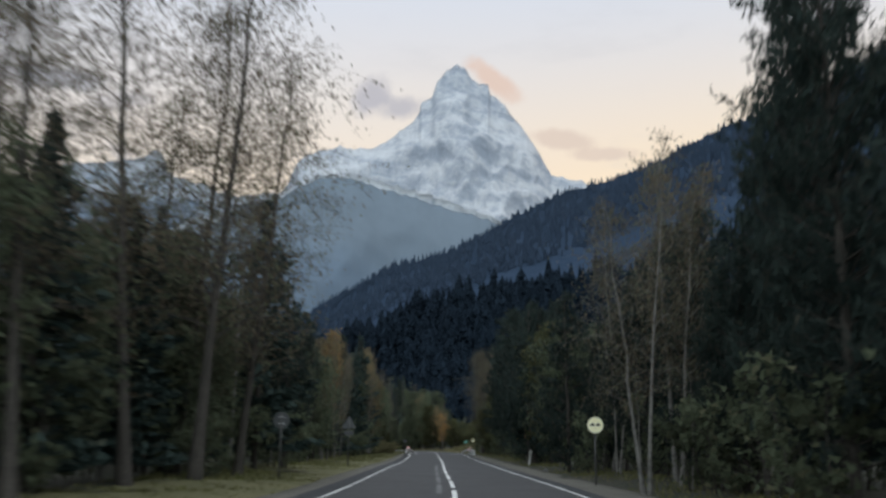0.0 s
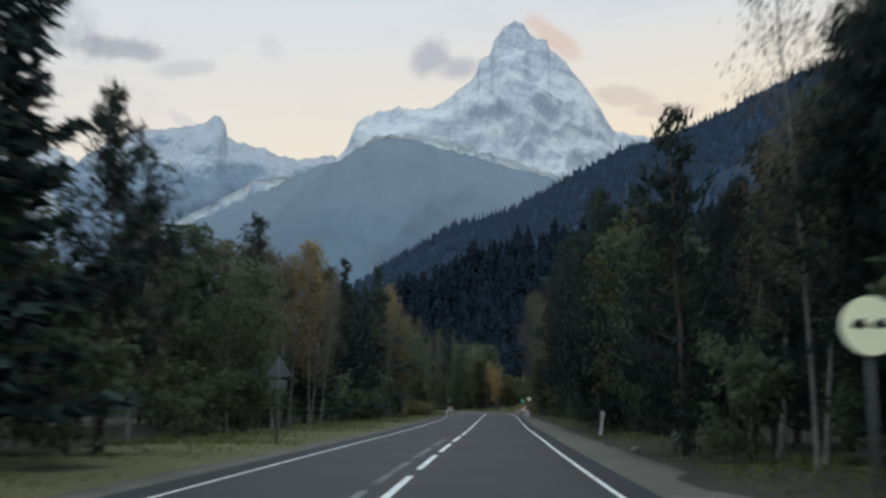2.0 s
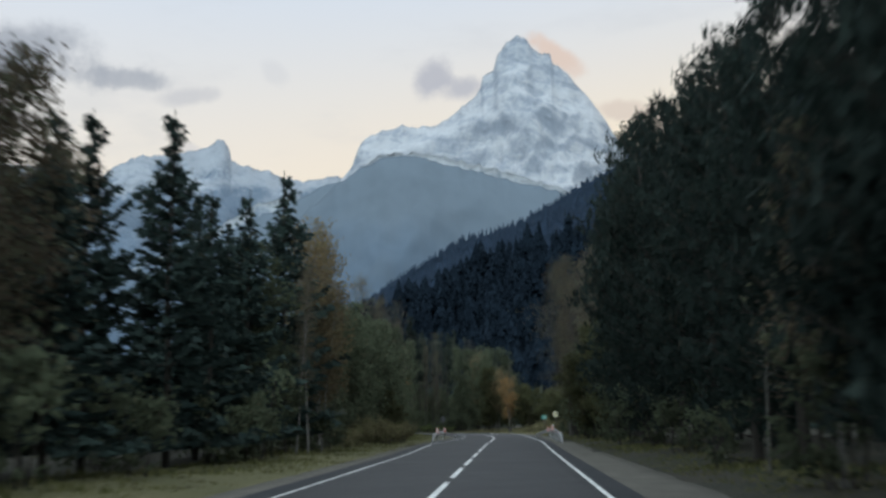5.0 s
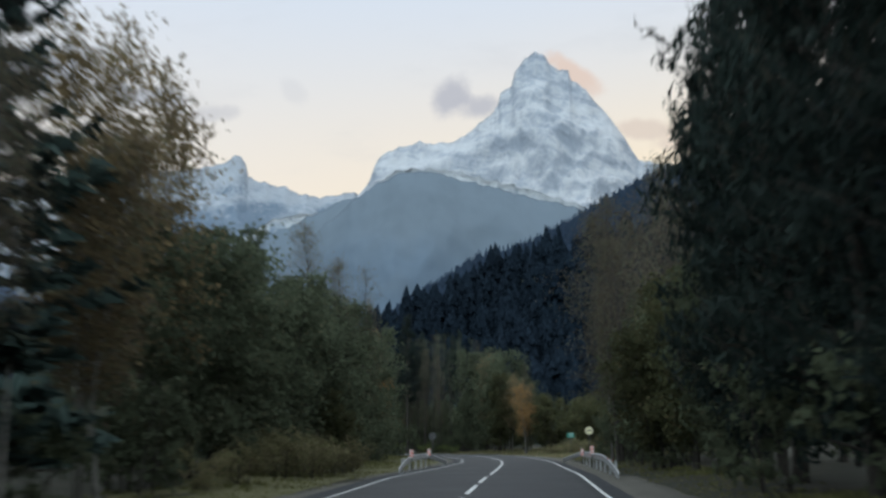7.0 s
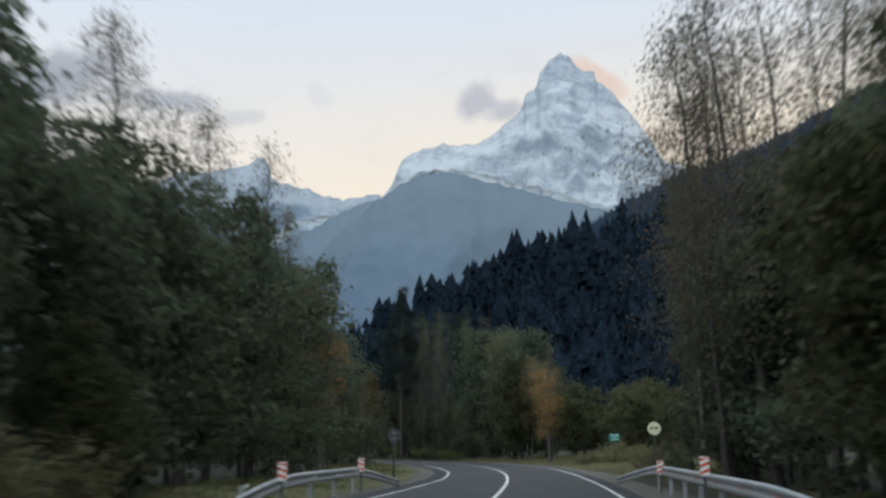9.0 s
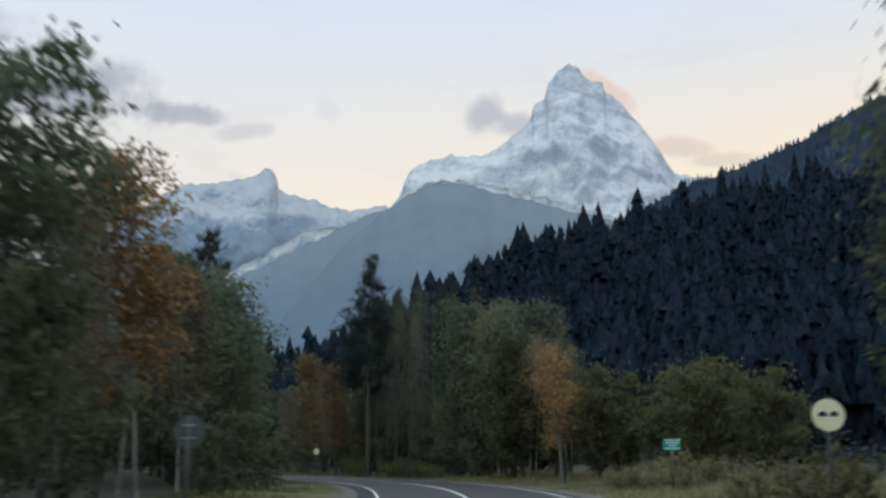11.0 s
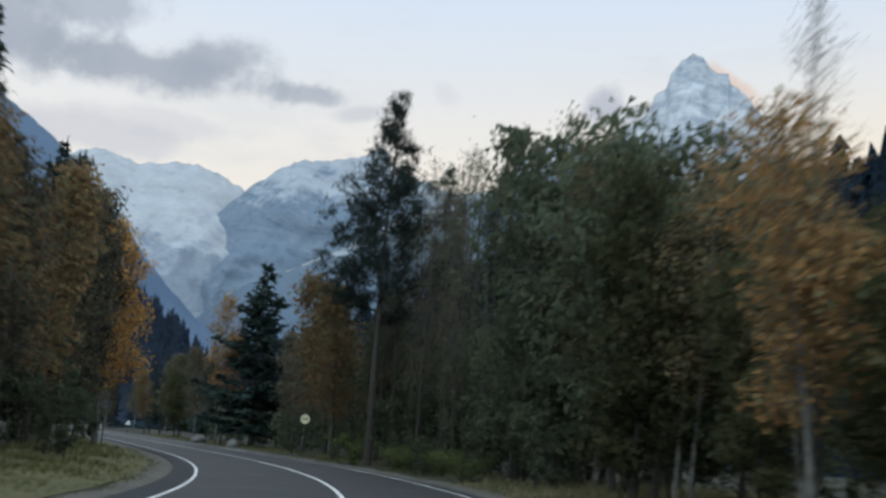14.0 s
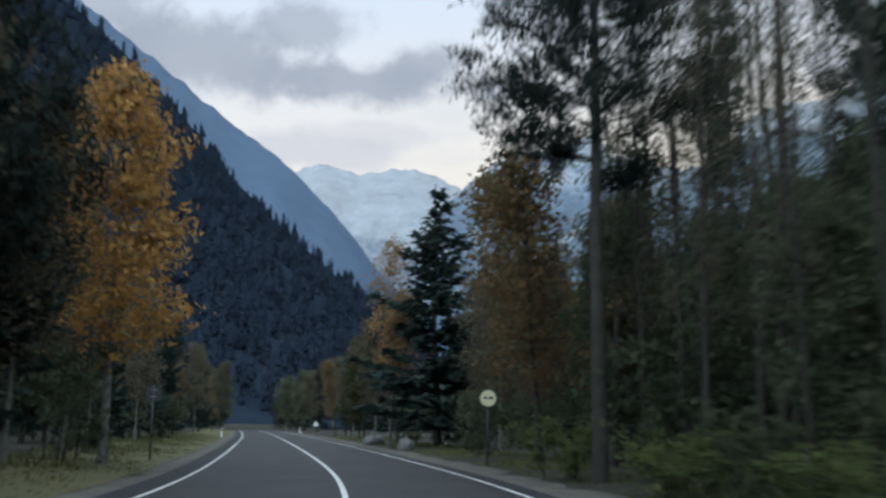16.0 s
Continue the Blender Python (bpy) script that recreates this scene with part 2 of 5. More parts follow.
def snow_rock(name, snow, rock, low, snow_from, snow_full, cover, bare_top=9000.0, dip=0.28):
    """Snow over rock: more of it higher up and on gentler ground, broken by crags, ribs and ledges that dip to one side."""
    def build(N, b):
        p = place(N)
        sep, nor = N.node("ShaderNodeSeparateXYZ"), N.node("ShaderNodeSeparateXYZ")
        N.put(sep.inputs[0], p)
        N.put(nor.inputs[0], N.node("ShaderNodeNewGeometry").outputs["Normal"])
        x, y, z = sep.outputs
        bent_ = N.math("MULTIPLY_ADD", N.noise(p, 0.0035, 3.0, 0.5), 190.0, -95.0)
        q = N.math("ADD", N.math("MULTIPLY_ADD", x, dip, z), bent_)
        lie = N.node("ShaderNodeCombineXYZ")
        N.put(lie.inputs[0], N.math("MULTIPLY", x, 0.22))
        N.put(lie.inputs[1], N.math("MULTIPLY", y, 0.2))
        N.put(lie.inputs[2], q)
        ledge = N.noise(lie.outputs[0], 0.017, 5.0, 0.6, 0.4)
        rib = N.node("ShaderNodeCombineXYZ")
        N.put(rib.inputs[0], N.math("MULTIPLY_ADD", z, -0.45, x))
        N.put(rib.inputs[1], N.math("MULTIPLY", y, 0.4))
        N.put(rib.inputs[2], N.math("MULTIPLY", z, 0.25))
        rib_ = N.noise(rib.outputs[0], 0.02, 5.0, 0.6, 0.6)
        crag = N.noise(p, 0.03, 6.0, 0.62, 0.5)
        f = N.math("ADD", N.math("MULTIPLY", crag, 0.28), N.math("ADD", N.math("MULTIPLY", ledge, 0.42), N.math("MULTIPLY", rib_, 0.30)))
        high = N.math("ADD", z, N.math("MULTIPLY_ADD", N.noise(p, 0.0022, 6.0, 0.62), 700.0, -350.0))
        level = N.math("MULTIPLY", N.step(high, snow_from, snow_full), cover)
        level = N.math("ADD", level, N.math("MULTIPLY", nor.outputs[2], 0.20))
        level = N.math("SUBTRACT", level, N.math("MULTIPLY", N.step(z, bare_top - 140.0, bare_top + 120.0), 0.07))
        mask = N.step(N.math("ADD", f, level), 0.83, 1.06)
        base = N.mix(N.step(N.math("ADD", N.math("MULTIPLY", crag, 0.5), N.math("MULTIPLY", ledge, 0.5)), 0.38, 0.62), low, rock)
        shade = N.mix(N.step(N.noise(p, 0.012, 6.0, 0.65), 0.3, 0.7), tuple(k * 0.84 for k in snow), snow)
        N.put(b.inputs["Base Color"], N.mix(mask, base, shade))
        bump(N, b, f, 0.9, 40.0)
        b.inputs["Specular IOR Level"].default_value = 0.0
    return material(name, build, 0.95)


def flank(name, wood, rock, haze_top):
    """Bare rock above a lower flank whose colour holds haze blue along with woods, with a ragged edge and darker
    gullies.
    """
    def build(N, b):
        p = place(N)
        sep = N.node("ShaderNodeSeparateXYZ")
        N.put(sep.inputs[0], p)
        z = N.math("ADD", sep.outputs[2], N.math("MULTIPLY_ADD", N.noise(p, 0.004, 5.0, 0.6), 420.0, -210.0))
        # wood is the deeper haze blue that the foot of the flank fades into
        c = N.mix(N.step(z, haze_top - 260.0, haze_top + 260.0), wood, rock)
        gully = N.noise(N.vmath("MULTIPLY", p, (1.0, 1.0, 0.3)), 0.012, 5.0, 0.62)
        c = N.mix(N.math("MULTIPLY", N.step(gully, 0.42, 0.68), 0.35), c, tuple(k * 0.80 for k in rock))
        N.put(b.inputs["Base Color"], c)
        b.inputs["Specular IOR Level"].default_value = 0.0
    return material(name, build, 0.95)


# snow, rock and ice tints already carry the blue of distance haze
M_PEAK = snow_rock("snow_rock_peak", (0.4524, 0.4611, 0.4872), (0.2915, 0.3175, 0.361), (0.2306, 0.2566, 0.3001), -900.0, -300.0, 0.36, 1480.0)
# both colours carry distance haze, deeper blue towards the valley
M_BUTT = flank("rock_buttress_hazed", (0.086, 0.1187, 0.1634), (0.129, 0.1565, 0.1875), 480.0)
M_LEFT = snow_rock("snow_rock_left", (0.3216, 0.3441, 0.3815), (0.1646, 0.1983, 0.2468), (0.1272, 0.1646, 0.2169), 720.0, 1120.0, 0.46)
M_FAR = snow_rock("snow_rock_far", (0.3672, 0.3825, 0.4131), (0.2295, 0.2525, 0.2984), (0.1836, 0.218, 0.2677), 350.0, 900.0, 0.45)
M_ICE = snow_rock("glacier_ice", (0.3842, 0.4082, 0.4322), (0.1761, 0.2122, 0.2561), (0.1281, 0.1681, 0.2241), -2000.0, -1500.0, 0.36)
# woods coloured mostly by the haze in front of them
M_SLOPE = mottled("wooded_slope_hazed", (0.08925, 0.1258, 0.1887), (0.1037, 0.1445, 0.2108), 0.02, 0.95, 0.2)
# ridge woods tinted towards haze blue so that they sit far back
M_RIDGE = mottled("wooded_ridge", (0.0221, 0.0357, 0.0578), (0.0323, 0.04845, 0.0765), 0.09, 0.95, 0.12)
# blue-black rather than green, with a little haze in the colour
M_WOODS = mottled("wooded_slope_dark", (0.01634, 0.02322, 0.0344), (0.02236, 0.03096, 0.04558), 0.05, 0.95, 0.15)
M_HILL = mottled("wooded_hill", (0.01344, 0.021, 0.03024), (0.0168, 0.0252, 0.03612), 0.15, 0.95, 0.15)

# ---- geometry helpers ----


def mesh_of(name, verts, faces, mat, smooth=False):
    me = bpy.data.meshes.new(name)
    verts, faces = np.asarray(verts, dtype=np.float32), np.asarray(faces, dtype=np.int32)
    n, k = faces.shape
    me.vertices.add(len(verts))
    me.vertices.foreach_set("co", verts.ravel())
    me.loops.add(n * k)
    me.loops.foreach_set("vertex_index", faces.ravel())
    me.polygons.add(n)
    me.polygons.foreach_set("loop_start", np.arange(n, dtype=np.int32) * k)
    if smooth:
        me.polygons.foreach_set("use_smooth", np.ones(n, dtype=bool))
    me.update(calc_edges=True)
    me.validate()
    me.materials.append(mat)
    return me


def part(name, me, parent, label=""):
    ob = new(name, me)
    ob.parent = parent
    return tagged(ob, label)


def from_bm(name, bm, mat, smooth=False):
    me = bpy.data.meshes.new(name)
    bmesh.ops.recalc_face_normals(bm, faces=bm.faces)
    if smooth:
        for f in bm.faces:
            f.smooth = True
    bm.to_mesh(me)
    bm.free()
    me.materials.append(mat)
    return me


def box(sx, sy, sz, m=None, bev=0.0):
    bm = bmesh.new()
    bmesh.ops.create_cube(bm, size=1.0, matrix=(m or Matrix()) @ Matrix.Diagonal((sx, sy, sz, 1)))
    if bev:
        bmesh.ops.bevel(bm, geom=bm.edges[:], offset=bev, segments=2, affect="EDGES", profile=0.6)
    return bm


def rod(r, h, seg=14, m=None, r2=None):
    bm = bmesh.new()
    bmesh.ops.create_cone(bm, cap_ends=True, segments=seg, radius1=r, radius2=r if r2 is None else r2, depth=h, matrix=m or Matrix())
    return bm


# ---- the road's line ----
BEND = (4.47, 4.65, 5.53, 2.01, -0.43, -0.47, 0.56, 0.2, -0.13, 0.19, -0.35, -0.28, 1.94, 3.36, 4.85, 7.72, 9.79, 8.68, 4.8, 0.9, 0.3, 0.2, 0.2, 0.2)
ROAD_S = np.arange(-60.0, 560.0, 2.0)
turn_rate = np.interp(ROAD_S, np.linspace(-10, 330, 24), BEND) / 1000.0
ROAD_H = np.cumsum(turn_rate) * 2.0
ZERO = int(np.searchsorted(ROAD_S, 0.0))
ROAD_H = ROAD_H - ROAD_H[ZERO] - 0.088
ROAD_X, ROAD_Y = np.cumsum(-np.sin(ROAD_H)) * 2.0, np.cumsum(np.cos(ROAD_H)) * 2.0
ROAD_X, ROAD_Y = ROAD_X - ROAD_X[ZERO], ROAD_Y - ROAD_Y[ZERO]


def along(s, lat):
    h = np.interp(s, ROAD_S, ROAD_H)
    return np.interp(s, ROAD_S, ROAD_X) + np.cos(h) * lat, np.interp(s, ROAD_S, ROAD_Y) + np.sin(h) * lat


def heading(s):
    return float(np.interp(s, ROAD_S, ROAD_H))


def off_road(x, y):
    """Signed distance from the road's middle, and the way along it."""
    x, y = np.atleast_1d(x), np.atleast_1d(y)
    d2 = (x[:, None] - ROAD_X[None]) ** 2 + (y[:, None] - ROAD_Y[None]) ** 2
    j = np.argmin(d2, 1)
    lat = (x - ROAD_X[j]) * np.cos(ROAD_H[j]) + (y - ROAD_Y[j]) * np.sin(ROAD_H[j])
    return np.sign(lat) * np.sqrt(d2[np.arange(len(x)), j]), ROAD_S[j]


def waves(x, y, seed=0.0):
    return (np.sin(x * 0.31 + seed) * np.cos(y * 0.27 - seed) + 0.5 * np.sin(x * 0.83 - y * 0.71 + seed * 2) + 0.3 * np.sin(x * 1.9 + y * 2.3))


def ground_height(x, y):
    lat, s = off_road(x, y)
    a = np.abs(lat)
    t = np.clip((a - 4.3) / 5.0, 0, 1)
    return -0.10 + t * (0.22 + 0.10 * waves(x, y)) + np.clip((a - 10) / 40, 0, 1) * 0.8


def strip(s0, s1, l0, l1, z, step=2.0, cols=1, drop=0.0):
    """A band along the road, with its edges let down by drop."""
    n = max(2, int(round((s1 - s0) / step)) + 1)
    ss = np.linspace(s0, s1, n)
    lats = list(np.linspace(l0, l1, cols + 1))
    zs = [z] * (cols + 1)
    if drop:
        lats, zs = [l0 - 0.06] + lats + [l1 + 0.06], [z - drop] + zs + [z - drop]
    v = []
    for lat, zz in zip(lats, zs):
        x, y = along(ss, lat)
        v.append(np.stack([x, y, np.full(n, zz)], 1))
    k = len(lats)
    v = np.concatenate(v)
    i = np.arange(n - 1)
    f = np.concatenate([np.stack([c * n + i, (c + 1) * n + i, (c + 1) * n + i + 1, c * n + i + 1], 1) for c in range(k - 1)])
    return v, f


def band(left, right, z, cols=1, drop=0.0, s0=-58.0, s1=540.0):
    """A strip along the road between two edges that vary along it."""
    ss = np.linspace(s0, s1, 300)
    lats = [left(ss) * (1 - c / cols) + right(ss) * (c / cols) for c in range(cols + 1)]
    zs = [z] * (cols + 1)
    if drop:
        lats, zs = [lats[0] - 0.06] + lats + [lats[-1] + 0.06], [z - drop] + zs + [z - drop]
    v = np.concatenate([np.stack([*along(ss, lat), np.full(300, q)], 1) for lat, q in zip(lats, zs)])
    i = np.arange(299)
    f = np.concatenate([np.stack([c * 300 + i, (c + 1) * 300 + i, (c + 1) * 300 + i + 1, c * 300 + i + 1], 1) for c in range(len(lats) - 1)])
    return v, f


# ---- ground, road, shoulders ----
gx = np.concatenate([-np.geomspace(5000, 150, 26), np.arange(-145, 62, 2.2), np.geomspace(66, 5000, 26)])
gy = np.concatenate([-np.geomspace(5000, 42, 20), np.arange(-40, 380, 2.4), np.geomspace(384, 5000, 30)])
mx, my = np.meshgrid(gx, gy)
gz = np.concatenate([ground_height(a, b) for a, b in zip(mx, my)])
gi = np.arange(len(gx) - 1)
gf = np.concatenate([np.stack([r * len(gx) + gi, r * len(gx) + gi + 1, (r + 1) * len(gx) + gi + 1, (r + 1) * len(gx) + gi], 1) for r in range(len(gy) - 1)])
tagged(new("ground", mesh_of("ground", np.stack([mx.ravel(), my.ravel(), gz], 1), gf, GROUND, True)), "brown and olive autumn forest floor beside the road", "ground", kind="structure")

LINE_S = (30, 70, 85, 120, 145, 160, 178, 190, 206, 235, 270, 330)
LEFT_LINE = (-3.45, -3.28, -3.2, -3.38, -4.05, -3.45, -2.88, -2.98, -3.55, -3.8, -3.75, -3.5)
RIGHT_LINE = (3.52, 3.3, 3.2, 3.5, 3.82, 3.5, 3.4, 3.5, 3.9, 3.65, 3.5, 3.4)


def left_line(s):
    return np.interp(s, LINE_S, LEFT_LINE)


def right_line(s):
    return np.interp(s, LINE_S, RIGHT_LINE)


road = tagged(new("road", mesh_of("road", *band(lambda s: left_line(s) - 0.75, lambda s: right_line(s) + 0.6, 0.0, 8, 0.14), ASPHALT)), "dark grey two-lane asphalt road with white lines", "road", kind="structure")
tagged(new("shoulder_left", mesh_of("shoulder_left", *band(lambda s: left_line(s) - 1.7, lambda s: left_line(s) - 0.7, -0.035, 2, 0.12), GRAVEL)), "narrow sandy gravel shoulder beside the asphalt", "shoulder", kind="structure")
tagged(new("shoulder_right", mesh_of("shoulder_right", *band(lambda s: right_line(s) + 0.55, lambda s: right_line(s) + 2.2, -0.03, 3, 0.16), GRAVEL)), "grey-brown gravel shoulder beside the asphalt", "shoulder", kind="structure")
part("road_margin", mesh_of("road_margin", *band(lambda s: left_line(s) - 0.75, lambda s: left_line(s) - 0.09, 0.004), ASPHALT_DARK), road, "unworn dark asphalt margin")
part("road_margin", mesh_of("road_margin", *band(lambda s: right_line(s) + 0.09, lambda s: right_line(s) + 0.6, 0.004), ASPHALT_DARK), road, "unworn dark asphalt margin")
part("edge_line", mesh_of("edge_line", *band(lambda s: left_line(s) - 0.045, lambda s: left_line(s) + 0.045, 0.005), PAINT), road, "white painted edge line")
part("edge_line", mesh_of("edge_line", *band(lambda s: right_line(s) - 0.05, lambda s: right_line(s) + 0.05, 0.005), PAINT), road, "white painted edge line")
part("centre_line", mesh_of("centre_line", *strip(147, 540, -0.06, 0.06, 0.005), PAINT), road, "solid white centre line")
for k in range(-8, 14):
    part("dash", mesh_of("dash", *strip(34 + 8 * k, 40 + 8 * k, -0.12, 0.02, 0.005, 1.0), PAINT), road)
for k in range(-2, 3):
    part("worn_dash", mesh_of("worn_dash", *strip(46 + 8 * k, 52.5 + 8 * k, -0.58, -0.42, 0.004, 1.0), PAINT_OLD), road, "worn grey remains of an older dash")

TURF = mottled("verge_turf", (0.06274, 0.06477, 0.02834), (0.1265, 0.1133, 0.05667), 5.0, 0.95, 0.06, 0.6)
vs, vf = band(lambda s: left_line(s) - 6.0, lambda s: left_line(s) - 1.6, 0.0, 6)
vs[:, 2] = ground_height(vs[:, 0], vs[:, 1]) + 0.03
tagged(new("verge_left", mesh_of("verge_left", vs, vf, TURF, True)), "mown yellow-green grass verge beside the road", "verge", kind="structure")

# ---- mountains: grids fanned round the valley ----
HUB = (0.0, 120.0)


def fbm(a, b, seed, octaves=5):
    out, amp = np.zeros_like(a), 1.0
    rng = np.random.default_rng(seed)
    for o in range(octaves):
        p = rng.uniform(0, 6.3, 4)
        f = 1.9 ** o
        out += amp * (1 - 2 * np.abs(np.sin(a * f + p[0] + 0.9 * np.sin(b * f * 0.8 + p[1])) * np.cos(b * f * 0.7 + p[2] + 0.7 * np.sin(a * f * 0.6 + p[3]))))
        amp *= 0.52
    return out


def massif(name, profile, far, near, mat, label, n_az, n_v, relief, jag, seed, power=1.15, freq=1.0, category="mountain"):
    """A mountain whose crest, given as (bearing, rise over distance), stands far off and whose flank comes down towards the valley."""
    pa = np.array([a for a, _ in profile][::-1])
    ph = np.array([h for _, h in profile][::-1])
    az = np.linspace(pa.min(), pa.max(), n_az)
    crest = np.interp(az, pa, ph)
    rough = fbm(az * 2.1 * freq, az * 0.3, seed + 3, 6)
    crest = crest * (1 + jag * rough)
    v = np.concatenate([np.linspace(0, 1, n_v), [1.06, 1.16, 1.3]])
    A, V = np.meshgrid(az, v)
    kern = np.hanning(max(5, n_az // 14) | 1)
    pad = len(kern) // 2
    soft_crest = np.convolve(np.pad(crest, pad, mode="edge"), kern / kern.sum(), mode="valid")
    sharp = np.clip(V, 0, 1) ** 7
    C = soft_crest[None] * (1 - sharp) + crest[None] * sharp
    dist = near + (far - near) * V
    inner = np.clip(4 * V * (1 - V), 0, 1)
    ax = np.radians(A)
    scale = 1.0 / (far * 0.19)
    wx, wy, wz = -np.sin(ax) * dist * scale * freq, np.cos(ax) * dist * scale * freq, C * far * V * scale * freq
    f = np.array([noise.ridged_multi_fractal(Vector(q), 0.9, 2.1, 6, 1.0, 2.0) for q in zip(wx.ravel(), wy.ravel() + seed, wz.ravel())]).reshape(A.shape) - 1.1
    rise = np.where(V <= 1, V ** power, 1 - (V - 1) * 1.5)
    h = C * far * np.clip(rise, 0, 2) + relief * f * inner
    dist = dist - relief * 1.5 * f * inner
    limit = np.minimum(C, crest[None]) * dist * 0.985
    h = np.where(V < 1, np.minimum(h, limit), h)
    h[0] = -20.0
    a = np.radians(A)
    verts = np.stack([HUB[0] - np.sin(a) * dist, HUB[1] + np.cos(a) * dist, h], -1).reshape(-1, 3)
    i = np.arange(n_az - 1)
    faces = np.concatenate([np.stack([r * n_az + i, r * n_az + i + 1, (r + 1) * n_az + i + 1, (r + 1) * n_az + i], 1) for r in range(len(v) - 1)])
    ob = new(name, mesh_of(name, verts, faces, mat, True))
    return tagged(ob, label, category, kind="structure"), verts.reshape(len(v), n_az, 3)


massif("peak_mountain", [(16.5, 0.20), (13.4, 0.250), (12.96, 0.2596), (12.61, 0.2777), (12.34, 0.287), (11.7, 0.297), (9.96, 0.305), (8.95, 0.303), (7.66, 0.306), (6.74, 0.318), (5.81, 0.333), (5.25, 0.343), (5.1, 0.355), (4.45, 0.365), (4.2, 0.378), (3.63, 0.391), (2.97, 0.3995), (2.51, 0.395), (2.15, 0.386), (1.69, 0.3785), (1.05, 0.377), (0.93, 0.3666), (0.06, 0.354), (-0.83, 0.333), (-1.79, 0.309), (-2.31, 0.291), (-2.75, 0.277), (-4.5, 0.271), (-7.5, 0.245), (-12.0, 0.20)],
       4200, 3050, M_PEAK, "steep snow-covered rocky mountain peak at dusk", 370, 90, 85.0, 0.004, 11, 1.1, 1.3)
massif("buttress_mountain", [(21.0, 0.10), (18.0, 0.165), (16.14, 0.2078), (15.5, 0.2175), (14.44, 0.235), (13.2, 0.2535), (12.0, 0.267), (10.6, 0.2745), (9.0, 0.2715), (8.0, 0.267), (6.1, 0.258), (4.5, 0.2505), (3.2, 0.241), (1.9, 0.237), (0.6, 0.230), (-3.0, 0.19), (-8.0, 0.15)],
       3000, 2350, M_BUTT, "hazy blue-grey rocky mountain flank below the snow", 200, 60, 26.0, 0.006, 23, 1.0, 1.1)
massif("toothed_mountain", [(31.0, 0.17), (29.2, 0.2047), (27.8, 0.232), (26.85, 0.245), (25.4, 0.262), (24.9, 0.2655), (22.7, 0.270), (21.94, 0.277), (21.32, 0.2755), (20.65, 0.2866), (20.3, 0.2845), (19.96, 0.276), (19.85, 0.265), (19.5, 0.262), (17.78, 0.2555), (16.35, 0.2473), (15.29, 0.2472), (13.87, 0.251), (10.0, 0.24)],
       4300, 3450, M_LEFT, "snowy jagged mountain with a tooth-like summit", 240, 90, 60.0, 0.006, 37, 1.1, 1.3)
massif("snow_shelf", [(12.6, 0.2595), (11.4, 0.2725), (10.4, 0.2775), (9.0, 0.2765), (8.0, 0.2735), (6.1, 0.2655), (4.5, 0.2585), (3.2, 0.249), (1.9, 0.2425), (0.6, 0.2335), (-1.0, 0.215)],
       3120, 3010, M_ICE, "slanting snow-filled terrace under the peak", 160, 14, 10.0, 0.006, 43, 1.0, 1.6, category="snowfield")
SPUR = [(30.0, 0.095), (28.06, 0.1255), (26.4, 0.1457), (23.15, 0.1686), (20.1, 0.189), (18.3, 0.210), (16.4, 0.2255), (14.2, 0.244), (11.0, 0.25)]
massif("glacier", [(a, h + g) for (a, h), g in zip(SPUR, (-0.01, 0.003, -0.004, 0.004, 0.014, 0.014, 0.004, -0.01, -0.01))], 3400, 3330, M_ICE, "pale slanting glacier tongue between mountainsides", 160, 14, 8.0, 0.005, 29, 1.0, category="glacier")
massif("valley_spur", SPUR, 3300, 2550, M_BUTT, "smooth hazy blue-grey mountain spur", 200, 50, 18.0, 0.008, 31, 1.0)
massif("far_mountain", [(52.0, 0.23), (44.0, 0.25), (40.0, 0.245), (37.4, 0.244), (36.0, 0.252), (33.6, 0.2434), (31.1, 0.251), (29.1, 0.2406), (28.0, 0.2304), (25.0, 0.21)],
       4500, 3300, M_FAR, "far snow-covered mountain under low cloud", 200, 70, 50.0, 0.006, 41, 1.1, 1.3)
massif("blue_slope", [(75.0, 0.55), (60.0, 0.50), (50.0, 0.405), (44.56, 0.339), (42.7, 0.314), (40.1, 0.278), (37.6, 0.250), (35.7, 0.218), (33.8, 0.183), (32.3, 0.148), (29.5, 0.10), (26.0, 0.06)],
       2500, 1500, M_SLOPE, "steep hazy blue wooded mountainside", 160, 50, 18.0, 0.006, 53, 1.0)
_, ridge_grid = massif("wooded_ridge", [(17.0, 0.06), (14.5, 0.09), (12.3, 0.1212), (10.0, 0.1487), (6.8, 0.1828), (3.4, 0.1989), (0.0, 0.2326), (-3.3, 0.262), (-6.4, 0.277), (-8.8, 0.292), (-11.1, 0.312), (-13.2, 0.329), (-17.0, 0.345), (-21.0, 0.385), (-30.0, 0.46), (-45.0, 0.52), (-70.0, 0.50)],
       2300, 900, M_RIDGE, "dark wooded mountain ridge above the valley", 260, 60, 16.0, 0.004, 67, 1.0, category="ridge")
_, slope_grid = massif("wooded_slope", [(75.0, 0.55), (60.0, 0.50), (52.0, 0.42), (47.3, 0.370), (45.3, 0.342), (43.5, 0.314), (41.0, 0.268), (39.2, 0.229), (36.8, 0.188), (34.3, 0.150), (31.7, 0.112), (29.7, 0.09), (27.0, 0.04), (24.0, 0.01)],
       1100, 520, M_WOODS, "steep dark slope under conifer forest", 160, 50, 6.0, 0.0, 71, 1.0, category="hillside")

# the near conifer hill across the bend
HILL_X = (-170, -120, -96, -75, -43, -13, 10, 45, 90, 160, 260)
HILL_Z = (0, 18, 33, 43, 54, 65, 70, 75, 84, 100, 120)


